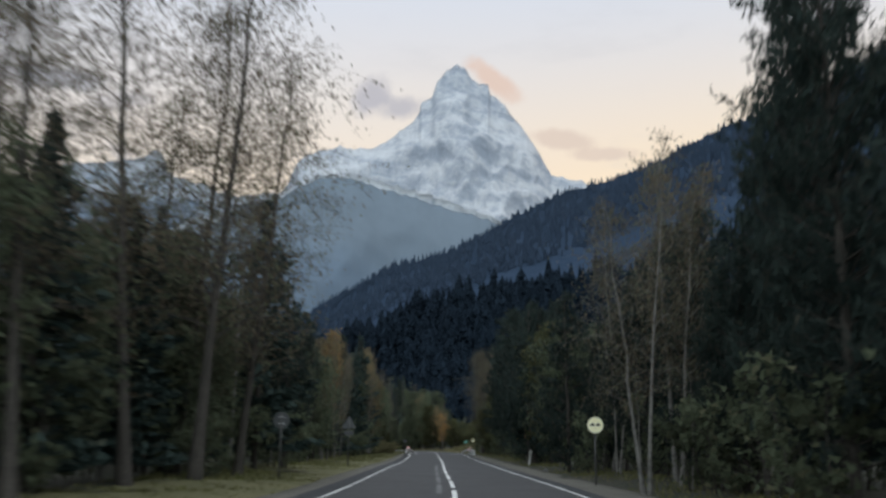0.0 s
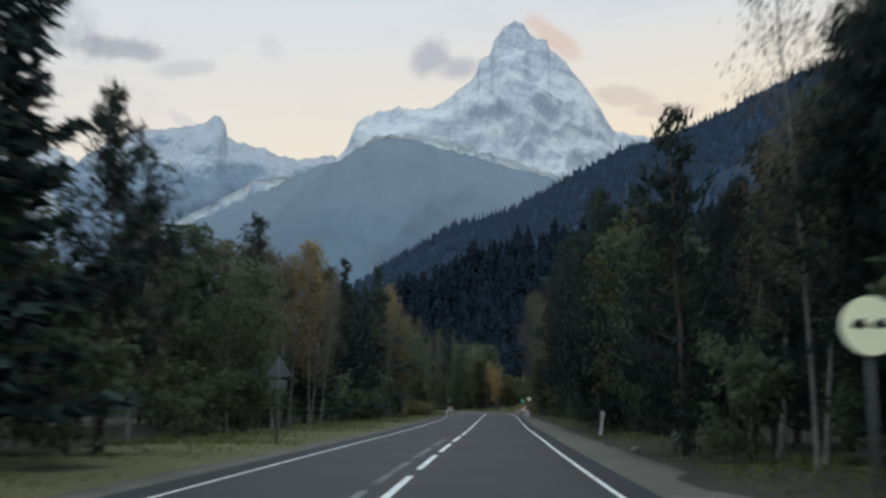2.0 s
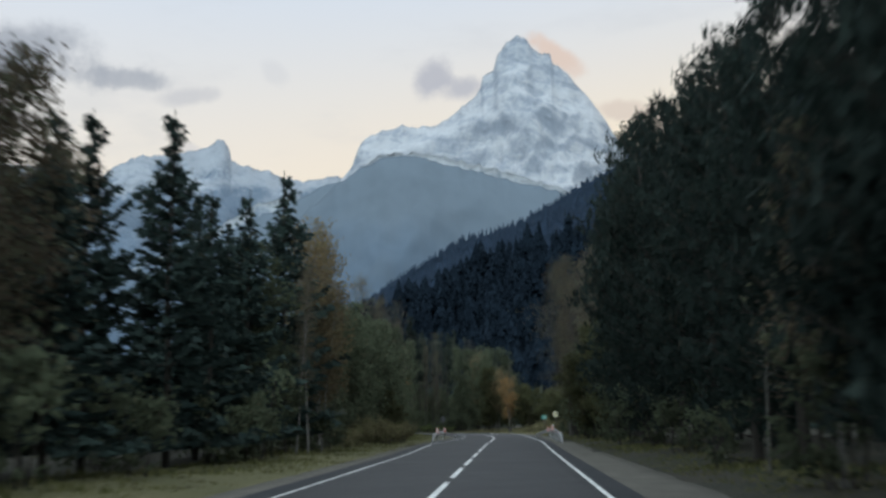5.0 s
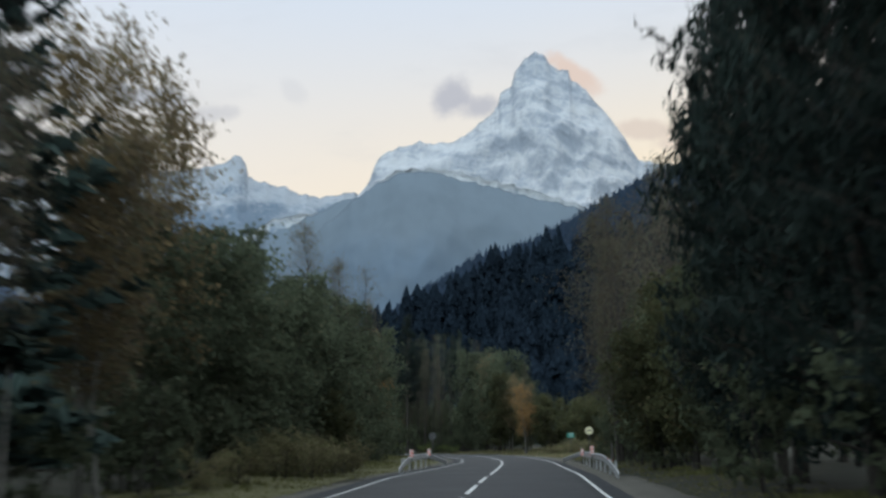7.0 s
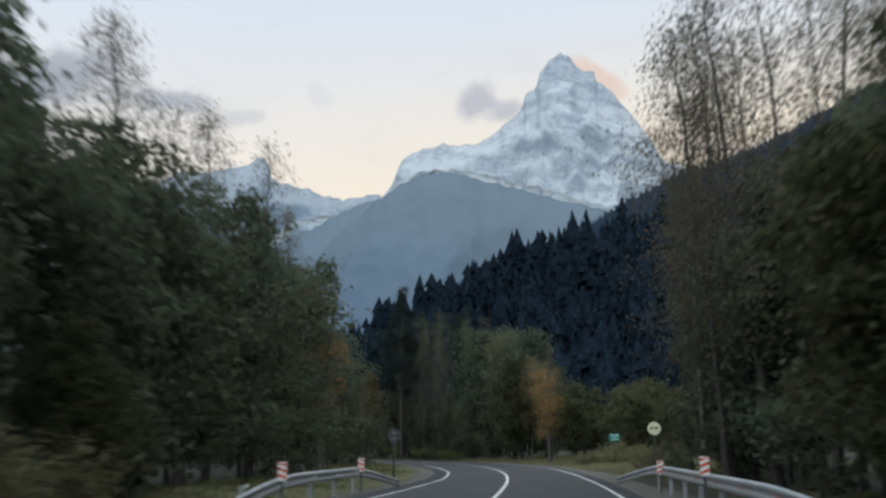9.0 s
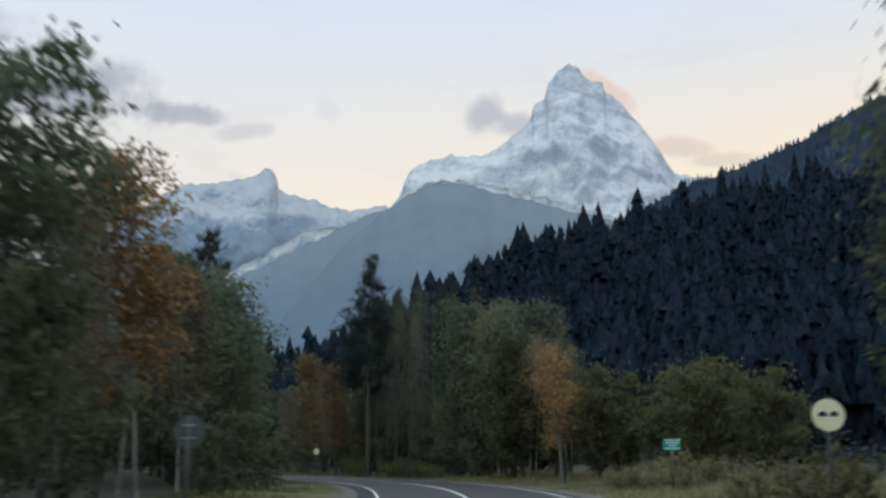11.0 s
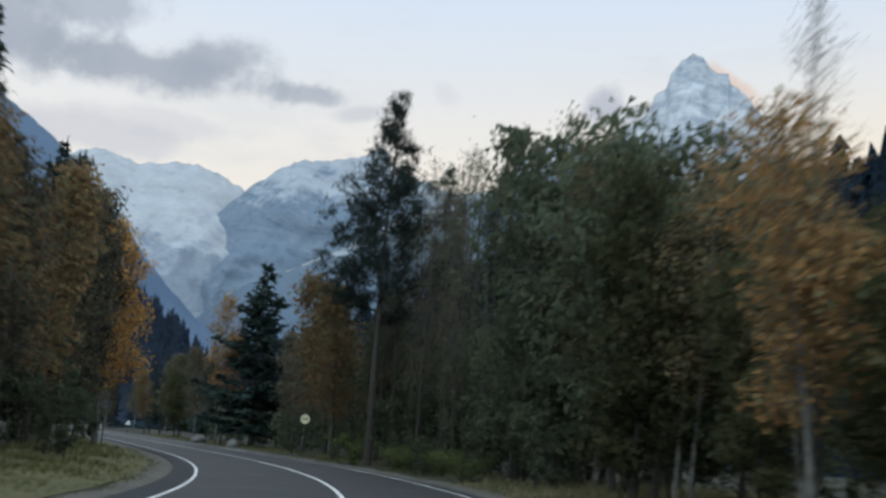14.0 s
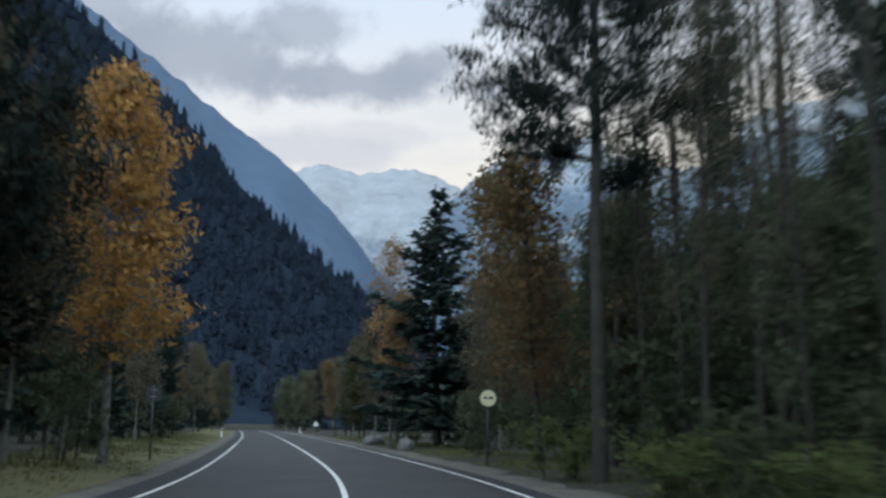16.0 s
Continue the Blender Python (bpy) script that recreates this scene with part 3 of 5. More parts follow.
def hill_height(x, y):
    top = np.interp(x, HILL_X, HILL_Z)
    foot = np.interp(x, (-170, -60, 0, 60, 260), (400, 345, 285, 235, 130))
    t = np.clip((y - foot) / (475.0 - foot), 0, 1.25)
    rise = np.where(t < 1, t ** 1.1, 1 - (t - 1) * 0.8)
    return (top + 2.5 * waves(x * 0.12, y * 0.12)) * rise - 0.6


hx, hy = np.meshgrid(np.linspace(-170, 260, 90), np.linspace(120, 560, 90))
hz = hill_height(hx, hy)
hi = np.arange(89)
hf = np.concatenate([np.stack([r * 90 + hi, r * 90 + hi + 1, (r + 1) * 90 + hi + 1, (r + 1) * 90 + hi], 1) for r in range(89)])
hz = np.where(hz < 0.9, -3.0, hz)
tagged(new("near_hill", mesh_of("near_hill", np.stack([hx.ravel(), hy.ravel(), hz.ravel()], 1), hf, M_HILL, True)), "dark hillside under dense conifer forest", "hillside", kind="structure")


def simple_conifers(rng, pos, height, tiers=7, seg=7, width=0.17, taper=0.85):
    """Many small conifers as ragged tiers, in one mesh: positions (n, 3), heights (n). No two are equally wide, full or pointed."""
    n = len(pos)
    vs, fs, base = [], [], 0
    stout, blunt = rng.uniform(0.7, 1.45, (n, 1)), rng.uniform(0.65, 1.15, (n, 1)) * taper
    lean = rng.normal(size=(n, 2)) * 0.025
    for t in range(tiers):
        u0 = 0.06 + 0.86 * (t + rng.uniform(-0.3, 0.3, (n, 1))) / tiers
        u1 = np.minimum(1.0, u0 + 2.6 / tiers)
        r = width * stout * np.clip(1 - u0, 0.02, 1) ** blunt * rng.uniform(0.72, 1.2, (n, 1)) + 0.012
        ang = (np.arange(seg * 2) / (seg * 2) * 2 * np.pi)[None] + rng.uniform(0, 6.3, (n, 1))
        rr = r * np.where(np.arange(seg * 2) % 2 == 0, 1.0, 0.5)[None] * rng.uniform(0.65, 1.35, (n, seg * 2)) * height[:, None]
        zz = pos[:, 2:3] + height[:, None] * (u0 + rng.uniform(-0.03, 0.03, (n, seg * 2)))
        ring = np.stack([pos[:, 0:1] + lean[:, 0:1] * height[:, None] * u0 + np.cos(ang) * rr, pos[:, 1:2] + lean[:, 1:2] * height[:, None] * u0 + np.sin(ang) * rr, zz], -1)
        tip = np.stack([pos[:, 0] + lean[:, 0] * height * u1[:, 0], pos[:, 1] + lean[:, 1] * height * u1[:, 0], pos[:, 2] + height * u1[:, 0]], -1)[:, None]
        v = np.concatenate([ring, tip], 1)
        k = seg * 2 + 1
        idx = np.arange(n)[:, None] * k + base
        j = np.arange(seg * 2)
        fs.append(np.stack([idx + j, idx + (j + 1) % (seg * 2), np.broadcast_to(idx + seg * 2, (n, seg * 2))], -1).reshape(-1, 3))
        vs.append(v.reshape(-1, 3))
        base += n * k
    return np.concatenate(vs), np.concatenate(fs)


rng = np.random.default_rng(5)
# hill forest
px, py = rng.uniform(-150, 170, 9000), rng.uniform(215, 492, 9000)
pz = hill_height(px, py)
lat, _ = off_road(px, py)
keep = (pz > 1.0) & (np.abs(lat) > 38)
px, py, pz = px[keep][:3800], py[keep][:3800], pz[keep][:3800]
ph = rng.uniform(10, 19, len(px)) * np.where(rng.random(len(px)) < 0.10, 1.35, 1.0)
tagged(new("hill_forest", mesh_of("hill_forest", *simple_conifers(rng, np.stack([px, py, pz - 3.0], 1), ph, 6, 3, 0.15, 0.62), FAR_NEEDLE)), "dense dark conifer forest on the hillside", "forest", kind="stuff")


def forest_on(name, grid, lo, hi, count, h0, h1, mat, label, tiers, seg, seed, v0=0.0):
    g = np.random.default_rng(seed)
    nv, na, _ = grid.shape
    a, b = g.uniform(lo * (na - 1), hi * (na - 1), count), g.uniform(v0, 1.0, count) ** 0.8 * (nv - 4.001)
    i, j = a.astype(int), b.astype(int)
    fa, fb = (a - i)[:, None], (b - j)[:, None]
    p = (grid[j, i] * (1 - fa) + grid[j, i + 1] * fa) * (1 - fb) + (grid[j + 1, i] * (1 - fa) + grid[j + 1, i + 1] * fa) * fb
    p[:, 2] -= 1.0
    return tagged(new(name, mesh_of(name, *simple_conifers(g, p, g.uniform(h0, h1, count), tiers, seg, 0.17), mat)), label, "forest", kind="stuff")


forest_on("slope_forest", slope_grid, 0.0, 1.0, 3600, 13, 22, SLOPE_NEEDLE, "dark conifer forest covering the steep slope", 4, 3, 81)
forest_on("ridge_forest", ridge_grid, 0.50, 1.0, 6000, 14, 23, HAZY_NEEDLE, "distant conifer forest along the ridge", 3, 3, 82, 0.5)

# ---- trees ----


def tube(path, radii, sides=6):
    path = np.asarray(path, float)
    d = np.gradient(path, axis=0)
    d /= np.linalg.norm(d, axis=1)[:, None] + 1e-9
    ref = np.where(np.abs(d[:, 2:3]) > 0.9, np.array([[1.0, 0, 0]]), np.array([[0, 0, 1.0]]))
    u = np.cross(d, ref)
    u /= np.linalg.norm(u, axis=1)[:, None] + 1e-9
    w = np.cross(d, u)
    a = np.arange(sides) / sides * 2 * np.pi
    ring = path[:, None] + np.asarray(radii)[:, None, None] * (np.cos(a)[None, :, None] * u[:, None] + np.sin(a)[None, :, None] * w[:, None])
    n = len(path)
    i, j = np.meshgrid(np.arange(n - 1), np.arange(sides), indexing="ij")
    f = np.stack([i * sides + j, i * sides + (j + 1) % sides, (i + 1) * sides + (j + 1) % sides, (i + 1) * sides + j], -1).reshape(-1, 4)
    return ring.reshape(-1, 3), f


class Pile:
    """Gathers quads into one mesh."""

    def __init__(self):
        self.v, self.f, self.n = [], [], 0

    def add(self, v, f):
        self.v.append(v)
        self.f.append(f + self.n)
        self.n += len(v)

    def mesh(self, name, mat, smooth=False):
        return mesh_of(name, np.concatenate(self.v), np.concatenate(self.f), mat, smooth)


def leaves(pile, rng, centre, length, width, direction=None, spread=1.0):
    """Pointed leaves or sprays at the centres; direction biases the way that they point."""
    n = len(centre)
    d = rng.normal(size=(n, 3)) * spread
    if direction is not None:
        d = d + direction
    d /= np.linalg.norm(d, axis=1)[:, None] + 1e-9
    s = np.cross(d, rng.normal(size=(n, 3)))
    s /= np.linalg.norm(s, axis=1)[:, None] + 1e-9
    k = rng.uniform(0.7, 1.3, (n, 1))
    L, W = length * k, width * k
    base = centre - d * L * 0.5
    v = np.stack([base + s * W * 0.5, centre + d * L * 0.5, base - s * W * 0.5], 1).reshape(-1, 3)
    f = np.arange(n * 3).reshape(-1, 3)
    pile.add(v, f)


def bent(rng, a, direction, length, up, n=5, wobble=0.06):
    """A limb: starts at a, goes along direction, bends up (or down, when negative)."""
    t = np.linspace(0, 1, n)[:, None]
    p = a + direction * length * t + np.array([0, 0, 1.0]) * up * length * t ** 2
    return p + rng.normal(size=(n, 3)) * wobble * length * t


def tree_empty(name, label, category):
    e = new(name)
    e.empty_display_size = 0.5
    return tagged(e, label, category, group="roadside trees")


def clumps(pile, rng, centres, radius, count, size):
    """Leaves laid over lumps of foliage like shingles, most of them on the outside, so that a crown reads as a body with depth."""
    n = len(centres)
    pick = rng.integers(0, n, count)
    way = rng.normal(size=(count, 3)) + np.array([0, 0, 0.35])
    way /= np.linalg.norm(way, axis=1)[:, None] + 1e-9
    r = radius[pick][:, None] * rng.uniform(0.72, 1.08, (count, 1)) * np.array([1.0, 1.0, 0.82])
    c = centres[pick] + way * r
    face = way + rng.normal(size=(count, 3)) * 0.45
    face /= np.linalg.norm(face, axis=1)[:, None]
    d = np.cross(face, rng.normal(size=(count, 3)))
    d /= np.linalg.norm(d, axis=1)[:, None] + 1e-9
    w = np.cross(face, d)
    k = size * rng.uniform(0.65, 1.3, (count, 1))
    v = np.stack([c - d * k * 0.5 + w * k * 0.36, c + d * k * 0.55, c - d * k * 0.5 - w * k * 0.36], 1).reshape(-1, 3)
    pile.add(v, np.arange(count * 3).reshape(-1, 3))


def broadleaf(name, label, seed, H, r, base, spread, limbs, count, size, bark, leaf, droop=0.0, rise=0.7, stems=1, shape=0.6, jitter=0.3, lean=0.03, hang=None, twigs=5, body=0.0):
    rng = np.random.default_rng(seed)
    wood, crown = Pile(), Pile()
    spots = []
    for s in range(stems):
        ang = rng.uniform(0, 6.3)
        out = np.array([np.cos(ang), np.sin(ang), 0]) * (0.0 if stems == 1 else rng.uniform(0.15, 0.5))
        tilt = np.array([rng.normal() * lean, rng.normal() * lean, 1.0]) + (out * (0.08 if stems == 2 else 0.22) if stems > 1 else 0)
        h = H * (1.0 if s == 0 else rng.uniform(0.72, 0.96))
        t = np.linspace(0, 1, 12)[:, None]
        trunk = out + tilt * h * t + np.concatenate([np.cumsum(rng.normal(size=(12, 2)) * h * 0.008, 0), np.zeros((12, 1))], 1) * t
        rr = r / stems ** 0.4
        wood.add(*tube(trunk, rr * (1 - 0.93 * t[:, 0]) * (1 + 0.5 * np.exp(-t[:, 0] * 18)) + 0.008, 7))
        per = max(4, limbs // stems)
        for k in range(per):
            u = base + (0.985 - base) * (k + rng.uniform(0, 0.9)) / per
            q = np.array([np.interp(u, t[:, 0], trunk[:, c]) for c in range(3)])
            rel = (u - base) / (1 - base)
            env = (np.sin(np.pi * min(1.0, rel * 0.86 + 0.14)) ** shape) * (1.0 - 0.35 * rel)
            a = k * 2.4 + rng.uniform(-0.5, 0.5)
            L = spread * max(0.16, env) * rng.uniform(0.7, 1.25)
            way = np.array([np.cos(a), np.sin(a), rise * rng.uniform(0.5, 1.3)])
            way /= np.linalg.norm(way)
            limb = bent(rng, q, way, L, -droop, 6)
            wood.add(*tube(limb, np.linspace(max(0.014, rr * 0.34 * (1 - u)), 0.006, 6), 3))
            for w in range(twigs):
                b = limb[5 - w]
                tw = way * 0.5 + rng.normal(size=3) * 0.6 + np.array([0, 0, -droop])
                tw /= np.linalg.norm(tw)
                twig = bent(rng, b, tw, L * rng.uniform(0.22, 0.42), -droop * 0.8, 3)
                wood.add(*tube(twig, np.linspace(0.007, 0.003, 3), 3))
                spots.append(twig)
            spots.append(limb[1:])
    pa = np.concatenate([q[:-1] for q in spots])
    pb = np.concatenate([q[1:] for q in spots])
    if body:
        # lumps sit along the outer halves of the limbs and up the stem
        centres = np.concatenate([q[-3:] for q in spots if len(q) > 3])
        centres = centres[rng.random(len(centres)) < 0.75]
        clumps(crown, rng, centres, rng.uniform(0.55, 1.1, len(centres)) * 0.085 * H, int(count * body), size)
        count = int(count * (1 - body))
    pick, mixed = rng.integers(0, len(pa), count), rng.random((count, 1))
    c = pa[pick] * (1 - mixed) + pb[pick] * mixed + rng.normal(size=(count, 3)) * jitter * np.array([1, 1, 0.8])
    leaves(crown, rng, c, size, size * 0.62, hang if hang is None else np.array(hang))
    e = tree_empty(name, label, "tree")
    part("trunk", wood.mesh("trunk", bark, True), e)
    part("crown", crown.mesh("crown", leaf), e)
    return e, H


def spruce(name, label, seed, H, R, leaf, gap=0.34, bare=0.09):
    rng = np.random.default_rng(seed)
    wood, crown = Pile(), Pile()
    t = np.linspace(0, 1, 8)
    path = np.stack([np.cumsum(rng.normal(size=8) * 0.03), np.cumsum(rng.normal(size=8) * 0.03), t * H], 1)
    wood.add(*tube(path, H * 0.011 * (1 - 0.95 * t) + 0.01, 7))
    z = H * bare
    cs, ds, ls = [], [], []
    while z < H * 0.975:
        u = z / H
        L0 = R * (1 - u) ** 0.92 * (0.82 + 0.18 * np.sin(z * 2.3)) + 0.10
        for k in range(int(rng.integers(6, 9)) if u < 0.8 else 5):
            if rng.random() < 0.08:
                continue
            a = rng.uniform(0, 2 * np.pi)
            L = L0 * rng.uniform(0.55, 1.15)
            slope = -0.30 + 0.82 * u
            way = np.array([np.cos(a), np.sin(a), slope])
            limb = bent(rng, np.array([0, 0, z + rng.uniform(-0.08, 0.08)]), way / np.linalg.norm(way), L, 0.26, 5, 0.02)
            wood.add(*tube(limb, np.linspace(0.02, 0.005, 5), 3))
            m = max(8, int(L / 0.058))
            s = rng.uniform(0.12, 1.0, m)
            q = np.stack([np.interp(s, np.linspace(0, 1, 5), limb[:, c]) for c in range(3)], 1)
            side = np.array([-np.sin(a), np.cos(a), 0]) * rng.choice([-1, 1], m)[:, None]
            dd = side * 0.7 + np.array([np.cos(a), np.sin(a), 0]) * 0.75 + np.array([0, 0, -0.22])
            reach = 0.32 * L0 * (1.1 - s)[:, None] + 0.08
            cs.append(q + dd * reach * rng.uniform(0.1, 0.9, (m, 1)))
            ds.append(dd)
            ls.append(np.full((m, 1), 0.27 + 0.30 * (1 - u)))
        z += gap * (0.5 + 0.8 * (1 - u)) * rng.uniform(0.85, 1.2)
    c, d, size = np.concatenate(cs), np.concatenate(ds), np.concatenate(ls)
    leaves(crown, rng, c, size * 1.05, size * 0.50, d, 0.22)
    e = tree_empty(name, label, "spruce")
    part("trunk", wood.mesh("trunk", BARK, True), e)
    part("crown", crown.mesh("crown", leaf), e)
    return e, H


def pine(name, label, seed, H, R, bare, whorls, leaf, tuft=0.30, shape=0.7, thick=0.0115, bark=None):
    rng = np.random.default_rng(seed)
    wood, crown = Pile(), Pile()
    t = np.linspace(0, 1, 12)
    path = np.stack([np.cumsum(rng.normal(size=12) * 0.06) * t, np.cumsum(rng.normal(size=12) * 0.06) * t, t * H], 1)
    wood.add(*tube(path, H * thick * (1 - 0.93 * t) + 0.012, 8))
    cs, ds = [], []
    for k in range(whorls):
        u = bare + (0.99 - bare) * (k + 0.5) / whorls
        q = np.array([np.interp(u, t, path[:, c]) for c in range(3)])
        rel = (u - bare) / (1 - bare)
        L0 = R * (np.sin(np.pi * (0.18 + 0.80 * rel)) ** shape) * (1 - 0.25 * rel) if shape else R * min(1.0, 0.45 + rel * 4) * (1 - rel) ** 0.98 + 0.25
        for b in range(int(rng.integers(3, 6))):
            a = rng.uniform(0, 2 * np.pi)
            L = L0 * rng.uniform(0.6, 1.2)
            way = np.array([np.cos(a), np.sin(a), 0.15 + 0.5 * rel])
            limb = bent(rng, q, way / np.linalg.norm(way), L, 0.30, 6, 0.04)
            wood.add(*tube(limb, np.linspace(0.035, 0.008, 6), 3))
            m = max(3, int(L / (0.15 if tuft > 0.3 else 0.10)))
            s = rng.uniform(0.35, 1.0, m)
            p = np.stack([np.interp(s, np.linspace(0, 1, 6), limb[:, c]) for c in range(3)], 1) + rng.normal(size=(m, 3)) * 0.16 * L ** 0.5
            for tuft_at in p:
                n = 7 if tuft > 0.3 else 14
                cs.append(tuft_at + rng.normal(size=(n, 3)) * 0.11)
                ds.append(np.broadcast_to(way * 0.5 + np.array([0, 0, 0.9]), (n, 3)))
    n = 14
    cs.append(path[-1] + rng.normal(size=(n, 3)) * 0.1)
    ds.append(np.broadcast_to(np.array([0, 0, 1.0]), (n, 3)))
    leaves(crown, rng, np.concatenate(cs), tuft, 0.082 if tuft > 0.3 else 0.042, np.concatenate(ds), 0.8)
    e = tree_empty(name, label, "pine")
    part("trunk", wood.mesh("trunk", bark or BARK, True), e)
    part("crown", crown.mesh("crown", leaf), e)
    return e, H


KINDS = {
    "birch_a": lambda: broadleaf("birch_tree", "tall dark-limbed birch with sparse browning leaves", 1, 16, 0.14, 0.22, 3.9, 66, 6200, 0.112, BARK, LEAF_BROWN, 0.42, 1.0, 1, 0.5, 0.30, 0.10, (0, 0, -0.8)),
    "birch_b": lambda: broadleaf("birch_tree", "twin-stemmed birch with thin hanging twigs, half bare", 2, 16, 0.095, 0.26, 3.0, 62, 5000, 0.115, BARK_BIRCH, LEAF_BROWN, 0.45, 1.1, 2, 0.6, 0.28, 0.025, (0, 0, -0.8)),
    "birch_c": lambda: broadleaf("birch_tree", "slender pale birch with a narrow sparse brown crown", 3, 13, 0.085, 0.34, 1.7, 44, 2600, 0.13, BARK_BIRCH, LEAF_BROWN, 0.2, 1.4, 1, 0.5, 0.25, 0.05, (0, 0, -0.4), 4),
    "bare": lambda: broadleaf("bare_birch", "nearly leafless birch with dark thin branches", 4, 17, 0.11, 0.34, 2.9, 52, 1300, 0.13, BARK, LEAF_BROWN, 0.16, 1.4, 1, 0.6, 0.3, 0.05, None),
    "pale": lambda: broadleaf("pale_birch", "birch with pale golden-brown leaves and white trunk", 31, 11, 0.06, 0.28, 2.0, 46, 4800, 0.16, BARK_BIRCH, LEAF_PALE, 0.2, 1.1, 2, 0.5, 0.30, 0.05, None, 4),
    "gold": lambda: broadleaf("golden_birch", "birch in bright golden-orange autumn leaf", 5, 11, 0.11, 0.24, 2.3, 46, 7600, 0.19, BARK_BIRCH, LEAF_GOLD, 0.1, 1.0, 1, 0.5, 0.30, 0.03, None, 3, body=0.55),
    "amber": lambda: broadleaf("amber_birch", "slender birch in dull amber autumn leaf", 25, 11, 0.09, 0.36, 1.9, 44, 4600, 0.18, BARK_BIRCH, LEAF_AMBER, 0.12, 1.2, 2, 0.55, 0.28, 0.04, None, 3, body=0.5),
    "rust": lambda: broadleaf("rust_tree", "young deciduous tree in dull rusty leaf", 6, 10, 0.09, 0.22, 1.9, 40, 4400, 0.19, BARK, LEAF_RUST, 0.05, 1.2, 1, 0.5, 0.30, 0.04, None, 3, body=0.45),
    "brown": lambda: broadleaf("brown_birch", "birch with dull olive-brown autumn leaves", 7, 12, 0.09, 0.24, 2.4, 40, 4600, 0.23, BARK_BIRCH, LEAF_BROWN, 0.15, 1.0, 1, 0.5, 0.36, 0.05, None, 2, body=0.45),
    "green_a": lambda: broadleaf("alder_tree", "dense dark green deciduous tree, leafy to the ground", 8, 11, 0.13, 0.05, 3.1, 46, 8600, 0.26, BARK, LEAF_GREEN, 0.06, 0.75, 2, 0.42, 0.50, 0.04, None, 1, body=0.7),
    "green_b": lambda: broadleaf("willow_tree", "bushy dark green deciduous tree with ragged top", 9, 11, 0.13, 0.06, 2.9, 48, 8200, 0.25, BARK, LEAF_GREEN, 0.04, 0.9, 3, 0.40, 0.50, 0.04, None, 1, body=0.68),
    "olive": lambda: broadleaf("olive_tree", "yellow-green deciduous tree starting to turn", 10, 10, 0.12, 0.08, 2.7, 46, 8800, 0.23, BARK, LEAF_OLIVE, 0.05, 1.0, 2, 0.40, 0.40, 0.04, None, 1, body=0.62),
    "bush": lambda: broadleaf("roadside_bush", "rounded yellow-green roadside bush", 12, 5, 0.05, 0.03, 2.5, 44, 6400, 0.20, BARK, LEAF_OLIVE, 0.0, 1.1, 5, 0.36, 0.36, 0.08, None, 1, body=0.65),
    "low_bush": lambda: broadleaf("low_bush", "low bright green bush at the edge of the verge", 61, 1.4, 0.02, 0.03, 1.5, 22, 3600, 0.10, BARK, LEAF_FRESH, 0.0, 0.9, 5, 0.4, 0.16, 0.10, None, 1, body=0.6),
    "dry_bush": lambda: broadleaf("dry_bush", "low tan and olive bush of dry stems on the verge", 67, 1.4, 0.02, 0.03, 1.7, 24, 3000, 0.11, BARK, LEAF_DRY, 0.0, 0.8, 6, 0.4, 0.18, 0.12, None, 1, body=0.45),
    "shrub": lambda: broadleaf("low_shrub", "low dark green shrub at the wood's edge", 13, 3, 0.04, 0.02, 1.6, 12, 900, 0.22, BARK, LEAF_GREEN, 0.0, 1.0, 4, 0.4, 0.26, 0.10, None, 1, body=0.6),
    "thicket": lambda: broadleaf("understorey_tree", "dark leafy tree standing behind the roadside row", 33, 10, 0.12, 0.04, 3.1, 30, 3000, 0.44, BARK, LEAF_GREEN, 0.04, 0.9, 2, 0.42, 0.55, 0.05, None, 1, body=0.75),
    "spruce_a": lambda: spruce("spruce_tree", "dark conical spruce with drooping layered branches", 14, 12.5, 3.7, NEEDLE, 0.42),
    "spruce_b": lambda: spruce("spruce_tree", "tall narrow dark spruce with ragged branches", 15, 14, 3.2, NEEDLE, 0.44),
    "pine_a": lambda: pine("pine_tree", "dark bushy pine with upturned shoots", 16, 12, 2.3, 0.14, 22, NEEDLE_PINE, 0.34),
    "pine_b": lambda: pine("pine_tree", "broad dense dark pine full to the ground", 17, 14, 3.1, 0.04, 27, NEEDLE_PINE, 0.36, 0.6),
    "pine_young": lambda: pine("young_pine", "young dark pine with candle-like upturned shoots", 22, 10, 2.2, 0.04, 15, NEEDLE_PINE, 0.36, 0.0, 0.009),
    "pine_tall": lambda: pine("tall_pine", "tall pine with a long bare trunk and conical dark crown", 18, 20, 3.3, 0.36, 27, NEEDLE_PINE, 0.30, 0.0, 0.0085, BARK),
    "sapling": lambda: broadleaf("birch_sapling", "thin leaning pale birch sapling, almost bare", 52, 5, 0.035, 0.5, 0.8, 12, 160, 0.10, BARK_BIRCH, LEAF_BROWN, 0.1, 0.8, 1, 0.5, 0.2, 0.16, None, 2),
    "aspen": lambda: broadleaf("slender_tree", "slender dark-stemmed tree with thin scattered leaves", 44, 18, 0.10, 0.28, 1.35, 42, 760, 0.12, BARK, LEAF_GREEN, 0.08, 1.1, 1, 0.5, 0.30, 0.045, None, 2),
    "pine_thin": lambda: pine("thin_pine", "slender tall pine with a thin patchy crown", 19, 21, 1.6, 0.48, 13, NEEDLE_PINE, 0.26, 0.7, 0.0075, BARK),
    "pine_thin_b": lambda: pine("thin_pine", "slender leaning pine with few scattered branches", 21, 20, 1.6, 0.45, 10, NEEDLE_PINE, 0.26, 0.7, 0.007, BARK),
}
protos = {}
plant_rng = random.Random(3)


